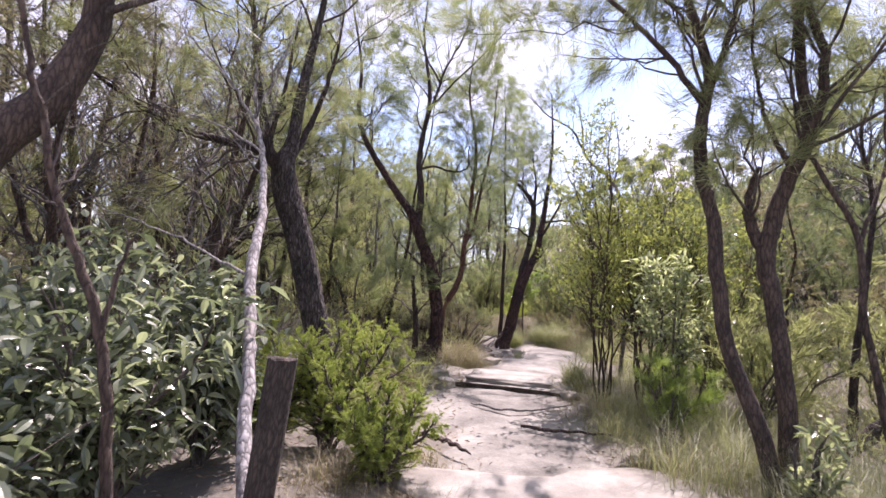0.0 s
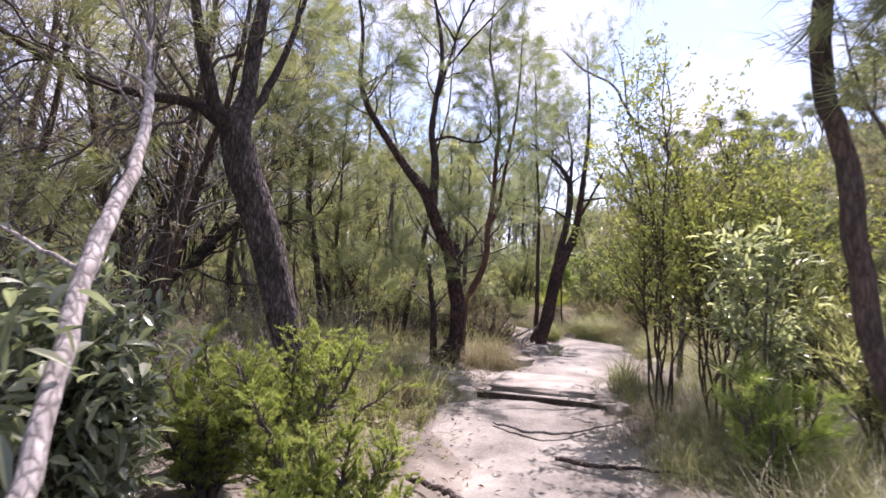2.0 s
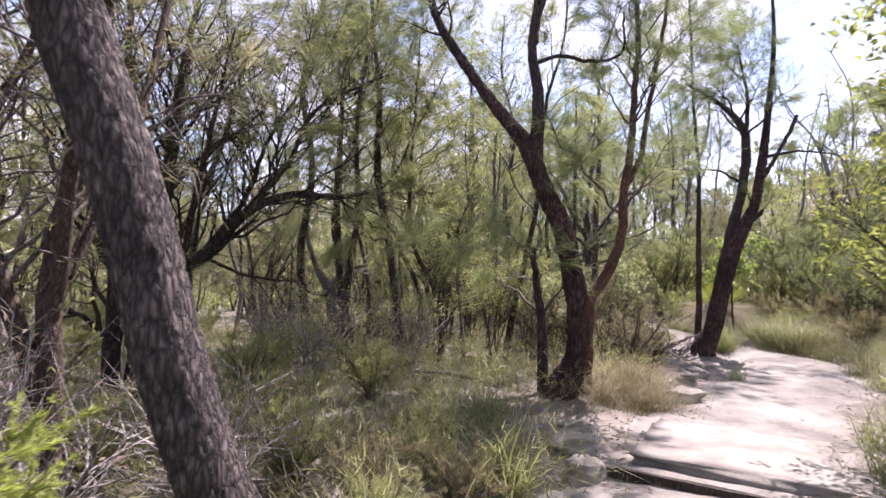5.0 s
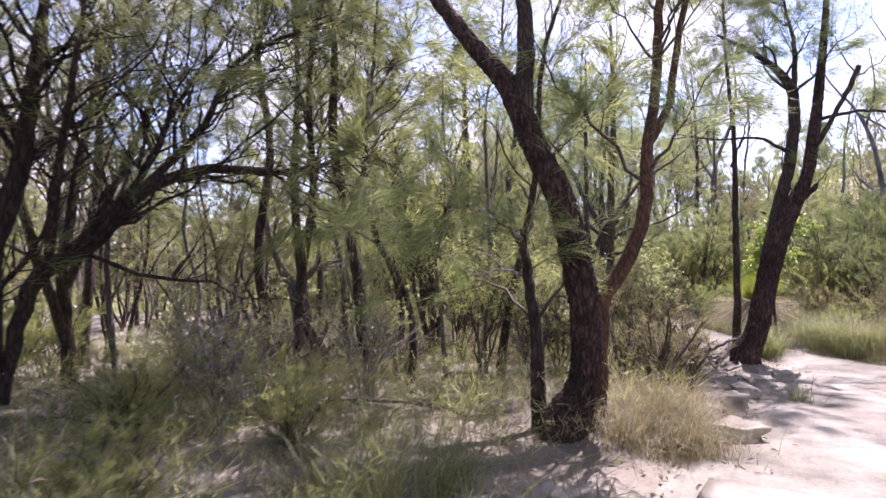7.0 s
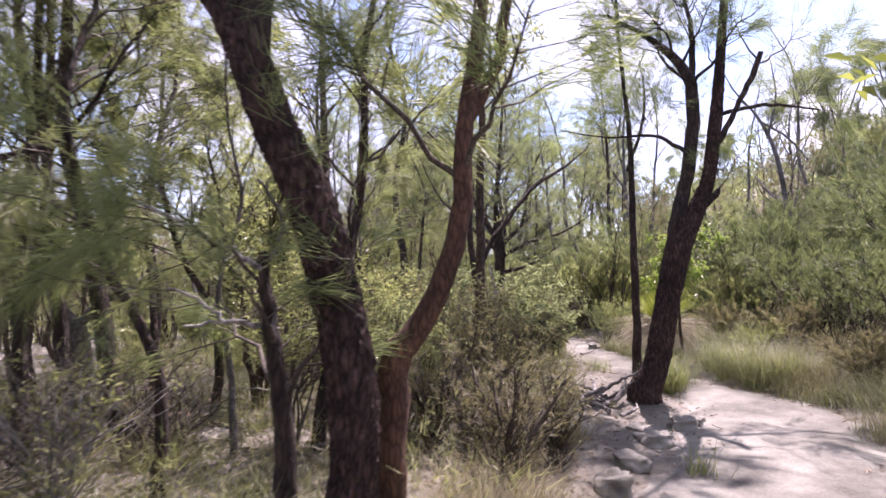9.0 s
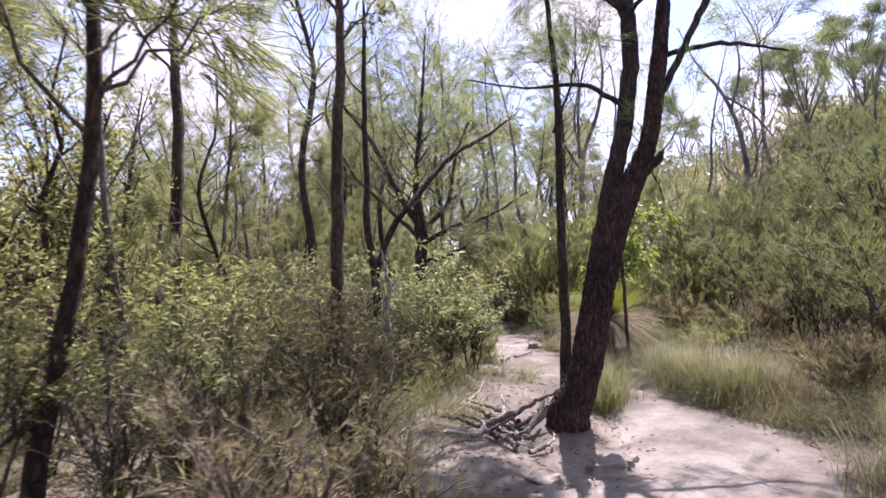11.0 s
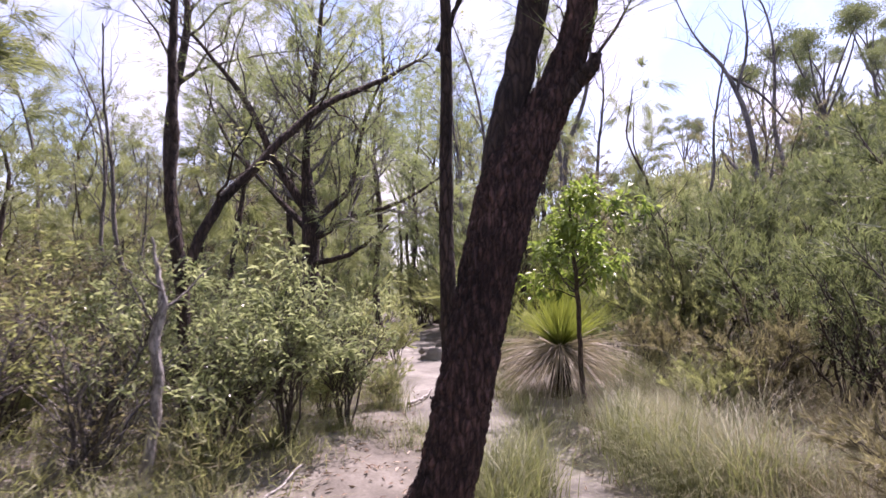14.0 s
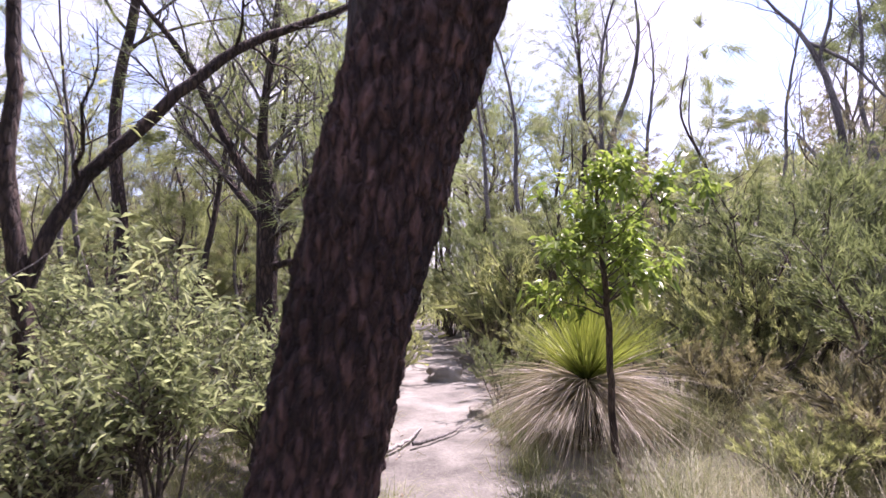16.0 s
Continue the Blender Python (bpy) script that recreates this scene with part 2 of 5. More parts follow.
# ---- mesh building ----
rng = np.random.default_rng(7)


class Geo:
    """Gathers triangles and quads as arrays."""

    def __init__(self):
        self.v, self.t, self.q, self.n = [], [], [], 0

    def add(self, verts, tris=None, quads=None):
        if tris is not None:
            self.t.append(np.asarray(tris) + self.n)
        if quads is not None:
            self.q.append(np.asarray(quads) + self.n)
        self.v.append(np.asarray(verts, dtype=float))
        self.n += len(verts)

    def mesh(self, name, mat, smooth=False):
        me = bpy.data.meshes.new(name)
        v = np.concatenate(self.v) if self.v else np.zeros((0, 3))
        t = np.concatenate(self.t) if self.t else np.zeros((0, 3), int)
        q = np.concatenate(self.q) if self.q else np.zeros((0, 4), int)
        me.vertices.add(len(v))
        me.vertices.foreach_set("co", v.ravel())
        me.loops.add(t.size + q.size)
        me.loops.foreach_set("vertex_index", np.concatenate([t.ravel(), q.ravel()]).astype(np.int32))
        me.polygons.add(len(t) + len(q))
        starts = np.concatenate([np.arange(len(t)) * 3, t.size + np.arange(len(q)) * 4])
        me.polygons.foreach_set("loop_start", starts.astype(np.int32))
        me.polygons.foreach_set("use_smooth", np.full(len(t) + len(q), smooth))
        me.update(calc_edges=True)
        me.materials.append(mat)
        return me


def unit(v):
    return v / np.maximum(np.linalg.norm(v, axis=-1, keepdims=True), 1e-9)


def tubes(geo, P, R, k=5, rough=0.0):
    """Tubes along the polylines P (N, n, 3) with radii R (N, n)."""
    P, R = np.asarray(P, float), np.asarray(R, float)
    N, n, _ = P.shape
    T = unit(np.gradient(P, axis=1))
    ref = np.eye(3)[np.argmin(np.abs(T).max(axis=1), axis=1)][:, None]
    A = unit(np.cross(T, np.broadcast_to(ref, T.shape)))
    B = np.cross(T, A)
    ang = np.arange(k) * 2 * math.pi / k
    rad = R[..., None] * (1 + rough * rng.normal(size=(N, n, k)))
    V = P[:, :, None] + rad[..., None] * (np.cos(ang)[:, None] * A[:, :, None] + np.sin(ang)[:, None] * B[:, :, None])
    i = np.arange(N)[:, None, None] * n * k + np.arange(n - 1)[None, :, None] * k
    j = np.arange(k)[None, None]
    jn = (j + 1) % k
    Q = np.stack([i + j, i + jn, i + k + jn, i + k + j], -1).reshape(-1, 4)
    geo.add(V.reshape(-1, 3), quads=Q)


def spline(points, n):
    """n points along a smooth curve through the control points (x, y, z, radius)."""
    p = np.asarray(points, float)
    if len(p) == 2:
        s = np.linspace(0, 1, n)[:, None]
        return p[0] * (1 - s) + p[1] * s
    d = np.concatenate([[0], np.cumsum(np.linalg.norm(np.diff(p[:, :3], axis=0), axis=1))])
    m = np.gradient(p, d, axis=0)
    out = []
    for s in np.linspace(0, d[-1], n):
        i = min(np.searchsorted(d, s, side="right") - 1, len(d) - 2)
        h = d[i + 1] - d[i]
        u = (s - d[i]) / h
        out.append((2 * u**3 - 3 * u**2 + 1) * p[i] + (u**3 - 2 * u**2 + u) * h * m[i] + (3 * u**2 - 2 * u**3) * p[i + 1] + (u**3 - u**2) * h * m[i + 1])
    out = np.array(out)
    out[:, 3] = np.maximum(out[:, 3], 0.002)
    return out


def limb(geo, points, n=None, k=10, rough=0.05, wobble=0.012):
    """One trunk or limb; returns its points."""
    c = spline(points, n or 4 + 4 * len(points))
    c[1:, :3] += rng.normal(size=(len(c) - 1, 3)) * wobble
    tubes(geo, c[None, :, :3], c[None, :, 3], k, rough)
    return c


def shoots(curves, count, length, lift=0.3, start=0.3, out=1.0, bend=0.25, n=6, thick=0.35, taper=0.15, power=1.0):
    """count shoots from points along the curves (each (m, 4)): positions (count, n, 4)."""
    w = np.array([np.linalg.norm(np.diff(c[:, :3], axis=0), axis=1).sum() for c in curves])
    pick = rng.choice(len(curves), count, p=w / w.sum())
    u = start + (1 - start) * rng.random(count) ** power
    base, along, rad = np.zeros((count, 3)), np.zeros((count, 3)), np.zeros(count)
    for i, c in enumerate(curves):
        sel = np.where(pick == i)[0]
        if len(sel) == 0:
            continue
        f = u[sel] * (len(c) - 1)
        lo = np.minimum(f.astype(int), len(c) - 2)
        fr = (f - lo)[:, None]
        q = c[lo] * (1 - fr) + c[lo + 1] * fr
        base[sel], rad[sel] = q[:, :3], q[:, 3]
        along[sel] = unit(c[lo + 1, :3] - c[lo, :3])
    side = unit(np.cross(along, rng.normal(size=(count, 3))))
    way = unit(along * 0.6 + side * out + np.array([0, 0, lift]))
    L = length * (0.5 + rng.random(count)) * (1.15 - 0.5 * u)
    s = np.linspace(0, 1, n)[None, :, None]
    curl = unit(rng.normal(size=(count, 3)) + [0, 0, lift]) * bend
    P = base[:, None] + L[:, None, None] * (way[:, None] * s + curl[:, None] * s**2)
    P[:, 1:] += rng.normal(size=(count, n - 1, 3)) * L[:, None, None] * 0.022
    R = np.minimum(rad * thick + 0.001, 0.03)[:, None] * (1 - (1 - taper) * s[..., 0])
    return np.concatenate([P, R[..., None]], -1)


def as_curves(P):
    return list(P)


def tips(P, count, start=0.35):
    """count places along shoots, with the way the shoot goes there."""
    N, n, _ = P.shape
    i = rng.integers(N, size=count)
    f = (start + (1 - start) * rng.random(count)) * (n - 1)
    lo = np.minimum(f.astype(int), n - 2)
    fr = (f - lo)[:, None]
    a0, a1 = P[i, lo, :3], P[i, lo + 1, :3]
    return a0 * (1 - fr) + a1 * fr, unit(a1 - a0)


def needles(geo, at, way, per, length, width, spread=0.62, droop=0.75, plain=False):
    """Sprays of thin needles that hang and splay; plain ones are a single triangle."""
    at, way = np.repeat(at, per, 0), np.repeat(way, per, 0)
    d = unit(way + spread * rng.normal(size=way.shape) * 0.6 + [0, 0, 0.1])
    L = length * (0.5 + rng.random(len(at)))[:, None]
    p0 = at + rng.normal(size=at.shape) * length * 0.15
    p1 = p0 + d * L * 0.6 - np.array([0, 0, droop]) * L * 0.12
    p2 = p0 + d * L - np.array([0, 0, droop]) * L * 0.45
    w = unit(np.cross(d, rng.normal(size=d.shape))) * width
    if plain:
        geo.add(np.stack([p0 - w * 0.5, p0 + w * 0.5, p2], 1).reshape(-1, 3), tris=np.arange(len(at) * 3).reshape(-1, 3))
        return
    V = np.stack([p0 - w * 0.5, p0 + w * 0.5, p1 + w * 0.5, p2, p1 - w * 0.5], 1).reshape(-1, 3)
    b = np.arange(len(at))[:, None] * 5
    geo.add(V, tris=b + [[4, 2, 3]], quads=b + [[0, 1, 2, 4]])


def leaves(geo, at, way, length, width, splay=0.9, fold=0.25, droop=0.2, ups=0.3, plain=False):
    """Leaf blades folded along the midrib; plain ones have two triangles."""
    N = len(at)
    d = unit(way * 0.7 + splay * rng.normal(size=way.shape) + [0, 0, ups])
    L = length * (0.6 + 0.8 * rng.random(N))[:, None]
    W = width * (0.7 + 0.6 * rng.random(N))[:, None]
    side = unit(np.cross(d, rng.normal(size=d.shape) * 0.5 + [0, 0, 1.0]))
    up = np.cross(side, d)
    tip = at + d * L - np.array([0, 0, droop]) * L
    if plain:
        mid = at + d * L * 0.45
        V = np.stack([at, mid + side * W / 2 + up * W * fold, tip, mid - side * W / 2 + up * W * fold], 1)
        b = np.arange(N)[:, None] * 4
        geo.add(V.reshape(-1, 3), tris=np.concatenate([b + [[0, 1, 2]], b + [[0, 2, 3]]]))
        return
    rows = [at]
    for s, w in ((0.22, 0.36), (0.5, 0.5), (0.78, 0.34)):
        c = at + d * L * s - np.array([0, 0, droop]) * L * s * s
        rows += [c, c + side * W * w + up * W * fold * w * 2, c - side * W * w + up * W * fold * w * 2]
    V = np.stack(rows + [tip], 1)
    b = np.arange(N)[:, None] * 11
    T = np.concatenate([b + [[0, 2, 1]], b + [[0, 1, 3]], b + [[7, 8, 10]], b + [[9, 7, 10]]])
    Q = np.concatenate([b + [[1, 2, 5, 4]], b + [[3, 1, 4, 6]], b + [[4, 5, 8, 7]], b + [[6, 4, 7, 9]]])
    geo.add(V.reshape(-1, 3), tris=T, quads=Q)


def blades(geo, at, height, width, lean=0.5, sway=None, n=4):
    """Grass blades that arch outwards from the roots."""
    N = len(at)
    ang = rng.random(N) * 2 * math.pi
    out = np.stack([np.cos(ang), np.sin(ang), np.zeros(N)], 1)
    if sway is not None:
        out = unit(out * 0.9 + sway)
    H = (height * (0.55 + 0.75 * rng.random(N)))[:, None]
    le = (lean * (0.3 + rng.random(N)))[:, None]
    side = np.stack([-out[:, 1], out[:, 0], np.zeros(N)], 1) * width / 2
    rows = []
    for s in np.linspace(0, 1, n):
        c = at + out * H * le * s**1.6 + np.array([0, 0, 1.0]) * H * (s - 0.42 * le * s**2.4)
        rows += [c - side * (1 - s * 0.92), c + side * (1 - s * 0.92)]
    V = np.stack(rows, 1).reshape(-1, 3)
    b = np.arange(N)[:, None] * 2 * n
    Q = np.concatenate([b + [[2 * i, 2 * i + 1, 2 * i + 3, 2 * i + 2]] for i in range(n - 1)])
    geo.add(V, quads=Q)


def part(name, geo, mat, parent=None, label="", smooth=False):
    ob = new(name, geo.mesh(name, mat, smooth))
    ob.parent = parent
    if label:
        ob["label"] = label
    return ob


def thing(name, at, label, category, group=""):
    """An empty at the base of a thing; its parts are built round (0, 0, 0)."""
    ob = new(name)
    ob.empty_display_size = 0.1
    ob.location = at
    return tagged(ob, label, category, group)


# ---- the ground ----
PATH = np.array([(0.6, -40.0, 1.0), (0.6, -4.0, 1.0), (0.7, 0.0, 0.8), (0.82, 4.0, 0.62), (0.9, 5.2, 0.68), (0.92, 6.5, 0.76), (1.0, 8.3, 0.82), (1.3, 9.8, 0.78), (2.05, 12.0, 0.8),
                 (2.8, 14.0, 0.9), (2.95, 15.3, 0.75), (2.6, 16.4, 0.5), (2.2, 17.4, 0.45), (1.6, 18.7, 0.58), (0.6, 21.5, 0.85), (-0.4, 24.5, 0.8), (-1.6, 28.0, 0.75), (-4.0, 34.0, 0.7), (-8.0, 42.0, 0.7)])


def path_at(x, y):
    """Distance from the path's middle over its half width there."""
    x, y = np.asarray(x, float), np.asarray(y, float)
    best = np.full(x.shape, 1e9)
    for (x0, y0, w0), (x1, y1, w1) in zip(PATH[:-1], PATH[1:]):
        dx, dy = x1 - x0, y1 - y0
        s = np.clip(((x - x0) * dx + (y - y0) * dy) / (dx * dx + dy * dy), 0, 1)
        best = np.minimum(best, np.hypot(x - x0 - s * dx, y - y0 - s * dy) / (w0 + (w1 - w0) * s))
    return best


def smooth(a, b, x):
    s = np.clip((x - a) / (b - a), 0, 1)
    return s * s * (3 - 2 * s)


def bumps(x, y, f):
    return np.sin(x * f + 1.3) * np.cos(y * f * 1.13 + 0.4) + 0.5 * np.sin(x * f * 2.3 + y * f * 1.7) + 0.25 * np.cos(x * f * 4.9 - y * f * 4.1)


def hollow(x, y):
    """The washed-out hollow at the foot of the forked tree."""
    return -0.15 * np.exp(-((x - 1.65) ** 2 / 0.5 + (y - 15.2) ** 2 / 1.3))


def height(x, y):
    """The lie of the land: a low rise at the log step, a hillside on the east, a gentle fall on the west."""
    x, y = np.asarray(x, float), np.asarray(y, float)
    p = path_at(x, y)
    z = 0.19 * smooth(8.1, 9.3, y)
    right = np.maximum(x - 4.0 - 0.02 * np.abs(y - 14), 0)
    z = z + 11.0 * (1 - np.exp(-(right / 26.0) ** 1.25)) * smooth(-30, 6, y)
    z = z + 5.5 * smooth(20, 62, y + 0.5 * x) * smooth(-3, 11, x)
    left = np.maximum(-x - 2.0, 0)
    z = z - 3.0 * (1 - np.exp(-(left / 45.0) ** 1.3))
    far = np.maximum(y - 22, 0)
    z = z - 1.2 * (1 - np.exp(-(far / 24.0) ** 1.5)) * np.exp(-(np.maximum(x, 0) / 9.0) ** 2)
    r = np.hypot(x, y - 10)
    z = z + smooth(60, 400, r) * 14 * (0.5 + 0.5 * np.sin(np.arctan2(y - 10, x) * 3 + 0.7))
    rough = 0.035 * bumps(x, y, 1.9) + 0.02 * bumps(y, x, 5.3)
    return z + hollow(x, y) + rough * smooth(0.7, 1.7, p) + 0.09 * smooth(0.95, 1.6, p)


def path_height(x, y):
    """The trodden sand, lying a little under its banks; it steps up at the log."""
    x, y = np.asarray(x, float), np.asarray(y, float)
    across = y + 0.219 * (x - 1.0)
    step = 0.19 * (0.6 * smooth(6.2, 8.4, y) + 0.3 * smooth(8.53, 8.6, across) + 0.1 * smooth(8.6, 9.6, y))
    far = np.maximum(y - 22, 0)
    drop = -1.2 * (1 - np.exp(-(far / 24.0) ** 1.5)) * np.exp(-(np.maximum(x, 0) / 9.0) ** 2)
    return step + drop + hollow(x, y) + 0.035 + 0.012 * bumps(x, y, 2.1) + 0.006 * bumps(y, x, 6.0) - 0.05 * np.maximum(path_at(x, y) - 0.55, 0)


def sheet(xs, ys, f):
    X, Y = np.meshgrid(xs, ys)
    Z = f(X, Y)
    V = np.stack([X, Y, Z], -1).reshape(-1, 3)
    i = (np.arange(len(ys) - 1)[:, None] * len(xs) + np.arange(len(xs) - 1)[None]).ravel()
    return V, np.stack([i, i + 1, i + 1 + len(xs), i + len(xs)], 1)


def spaced(lo, mid0, mid1, hi, fine, ratio=1.16):
    """Fine steps between mid0 and mid1, then ever wider ones."""
    inner = list(np.arange(mid0, mid1, fine))
    for sign, stop in ((-1, lo), (1, hi)):
        p, s = (inner[0] if sign < 0 else inner[-1]), fine
        extra = []
        while sign * p < sign * stop:
            s *= ratio
            p += sign * s
            extra.append(p)
        inner = extra[::-1] + inner if sign < 0 else inner + extra
    return np.array(inner)


g = Geo()
V, Q = sheet(spaced(-2500, -5, 7, 2500, 0.12), spaced(-2500, -3, 26, 2500, 0.12), height)
g.add(V, quads=Q)
ground = tagged(part("ground", g, SOIL, smooth=True), "brown bush soil strewn with dry leaf litter", "ground", kind="structure")
g = Geo()
V, Q = sheet(np.arange(-5.0, 5.2, 0.07), np.arange(-6.0, 36.0, 0.07), path_height)
keep = (path_at(V[Q[:, 0], 0], V[Q[:, 0], 1]) < 1.5)
used = np.unique(Q[keep])
back = np.zeros(len(V), int)
back[used] = np.arange(len(used))
g.add(V[used], quads=back[Q[keep]])
footpath = tagged(part("path", g, SAND, smooth=True), "trodden track of pale sand and worn rock", "path", kind="structure")


def on_ground(x, y):
    return float(max(height(x, y), path_height(x, y)) if path_at(x, y) < 1.2 else height(x, y))


# ---- plants ----
def rooted(limbs):
    """Limbs (world coordinates) shifted so that the first one's foot is at the origin, and that foot on the ground."""
    x, y = limbs[0][0][0], limbs[0][0][1]
    z = on_ground(x, y)
    first = [(x, y, z - 0.15, limbs[0][0][3] * 1.25), (x, y, z + 0.05, limbs[0][0][3] * 1.12)] + [p for p in limbs[0] if p[2] > z + 0.15]
    shifted = [[(a - x, b - y, c - z, r) for a, b, c, r in l] for l in [first] + list(limbs[1:])]
    return (x, y, z), shifted


def foliage(geo, kind, P, count, per=8, length=0.16, width=0.004, puff=0.0, **more):
    if kind == "needle" and per > 3:
        count, per = count * 2, per // 2
    at, way = tips(P, count)
    if puff:
        at, way = np.repeat(at, per, 0), np.repeat(way, per, 0)
        at, per = at + rng.normal(size=at.shape) * [puff, puff, puff * 0.45], 1
    if kind == "needle":
        needles(geo, at, way, per, length, width, **more)
    else:
        at, way = np.repeat(at, per, 0), np.repeat(way, per, 0)
        leaves(geo, at + rng.normal(size=at.shape) * length * 0.5, way, length, width, **more)


def plated(name, c, k, size, depth, mat, parent):
    """A trunk with upright plates of bark, cut apart by furrows; each plate has its own tone."""
    n = len(c)
    g = Geo()
    tubes(g, c[None, :, :3], c[None, :, 3], k)
    V = g.v[0]
    out = unit(V - np.repeat(c[:, :3], k, 0))
    along = np.repeat(np.concatenate([[0], np.cumsum(np.linalg.norm(np.diff(c[:, :3], axis=0), axis=1))]), k)
    around = np.tile(np.arange(k) / k * 2 * math.pi, n)
    rad = np.maximum(np.repeat(c[:, 3], k), 0.05)
    lift, tone = np.zeros(len(V)), np.zeros(len(V))
    for i in range(len(V)):
        r0 = rad[i] / size
        q = Vector((math.cos(around[i]) * r0, math.sin(around[i]) * r0, along[i] / size * 0.46))
        q += 0.55 * noise.noise_vector(q * 0.8) + 0.25 * noise.noise_vector(q * 2.3)
        d, near = noise.voronoi(q)
        lift[i] = min((d[1] - d[0]) * 2.6, 1.0) + 0.6 * noise.noise(q * 2.2) + 0.5 * noise.noise(q * 0.5)
        tone[i] = 0.5 + 0.5 * math.sin(near[0][0] * 91.7 + near[0][2] * 47.3 + near[0][1] * 13.1)
    g.v[0] = V + out * (depth * (lift - 0.6) * np.minimum(rad / 0.12, 1.0))[:, None]
    ob = part(name, g, mat, parent, smooth=True)
    ob.data.attributes.new("plate", "FLOAT", "POINT").data.foreach_set("value", tone)
    return ob


def tree(name, label, limbs, bark, boughs=(20, 1.0), twigs=(80, 0.5), leaf=None, start=0.45, lift=0.35, bough_bark=None, group="", sides=12, category="tree", limb_barks=(), bend=0.25, twig_start=0.3, apart=True, relief=None, bough_start=0.15):
    """A tree from its limbs, with boughs and twigs that grow from them, and a crown of leaves."""
    at, limbs = rooted(limbs)
    top = thing(name, at, label, category, group)
    if relief:
        c = spline(limbs[0], relief[0])
        curves = [c]
        stems = [plated("trunk", c, relief[1], relief[2], relief[3], relief[4] if len(relief) > 4 else BARK_PLATED, top)]
    else:
        g = Geo()
        curves = [limb(g, limbs[0], k=sides, rough=0.022, wobble=0.005)]
        stems = [part("trunk", g, bark, top, smooth=True)]
    for i, l in enumerate(limbs[1:]):
        g = Geo()
        curves.append(limb(g, l, k=max(sides - 3, 6), rough=0.025, wobble=0.006))
        stems.append(part("limb", g, limb_barks[i] if i < len(limb_barks) else bark, top, smooth=True))
    P = None
    if boughs[0]:
        trunk_half = [curves[0][int(len(curves[0]) * start):]] + curves[1:]
        P1 = shoots(trunk_half, boughs[0], boughs[1], lift=lift, start=bough_start, n=8, bend=bend)
        P = P1
        if apart:
            for p in P1:
                g = Geo()
                tubes(g, p[None, :, :3], p[None, :, 3], 5)
                own = min(range(len(curves)), key=lambda j: np.min(np.linalg.norm(curves[j][:, :3] - p[0, :3], axis=1)))
                part("branch", g, bough_bark or TWIG, stems[own], smooth=True)
        g = Geo()
        if not apart:
            tubes(g, P1[..., :3], P1[..., 3], 4)
        if twigs[0]:
            P2 = shoots(as_curves(P1), twigs[0], twigs[1], lift=lift * 0.6, start=twig_start, n=5 if apart else 3, thick=0.5, bend=bend)
            tubes(g, P2[..., :3], P2[..., 3], 3)
            P = P2
        part("twig_mass", g, bough_bark or TWIG, top, smooth=True)["kind"] = "stuff"
    if leaf and P is not None:
        g = Geo()
        spec = dict(leaf)
        mat, kind, count = spec.pop("mat"), spec.pop("kind"), spec.pop("count")
        foliage(g, kind, P, count, **spec)
        part("crown", g, mat, top)["kind"] = "stuff"
    return top


def straight(h, lean=(0.0, 0.0), r=0.07, wav=0.12):
    """A trunk of height h from the origin, with some bends."""
    pts = []
    for s in np.linspace(0, 1, 6):
        pts.append((lean[0] * s * h + wav * rng.normal() * (s > 0), lean[1] * s * h + wav * rng.normal() * (s > 0), h * s, r * (1 - 0.8 * s)))
    return pts


def shrub(name, label, at, h, spread, stems, bark, leaf, group="", twigs=(70, 0.3), size=0.02, category="shrub", first=0.25, lift=0.6, apart=True):
    """A shrub of several stems from one root."""
    x, y = at
    z = on_ground(x, y)
    top = thing(name, (x, y, z), label, category, group)
    g = Geo()
    curves = []
    turn0 = rng.random() * 6.283
    for i in range(stems):
        a, out = turn0 + i * 6.283 / stems + rng.normal() * 0.3, spread * (0.25 + 0.75 * rng.random())
        hh = h * (0.6 + 0.4 * rng.random())
        c = [(0.03 * math.cos(a), 0.03 * math.sin(a), -0.08, size), (0.35 * out * math.cos(a), 0.35 * out * math.sin(a), 0.42 * hh, size * 0.75),
             (0.75 * out * math.cos(a + 0.3), 0.75 * out * math.sin(a + 0.3), 0.75 * hh, size * 0.5), (out * math.cos(a + 0.2), out * math.sin(a + 0.2), 0.95 * hh, size * 0.2)]
        if apart:
            g = Geo()
        curves.append(limb(g, c, n=9, k=6 if apart else 4, rough=0.04, wobble=0.012 * h))
        if apart:
            part("stem", g, bark, top, smooth=True)
    if apart:
        g = Geo()
    P = shoots(curves, twigs[0], twigs[1], lift=lift, start=first, n=5 if apart else 3, thick=0.5)
    tubes(g, P[..., :3], P[..., 3], 3)
    part("twig_mass", g, bark, top, smooth=True)["kind"] = "stuff"
    g = Geo()
    spec = dict(leaf)
    mat, kind, count = spec.pop("mat"), spec.pop("kind"), spec.pop("count")
    foliage(g, kind, P, count, **spec)
    part("foliage", g, mat, top)["kind"] = "stuff"
    return top


def place(ob, x, y, turn, size, sink=0.0):
    m = Matrix.Translation((x, y, on_ground(x, y) - sink)) @ Matrix.Rotation(radians(turn), 4, "Z")
    c = copy_thing(ob, m)
    c.scale = (size, size, size)
    return c


NEEDLES = dict(kind="needle", mat=NEEDLE, count=900, per=14, length=0.2, width=0.006, plain=True)

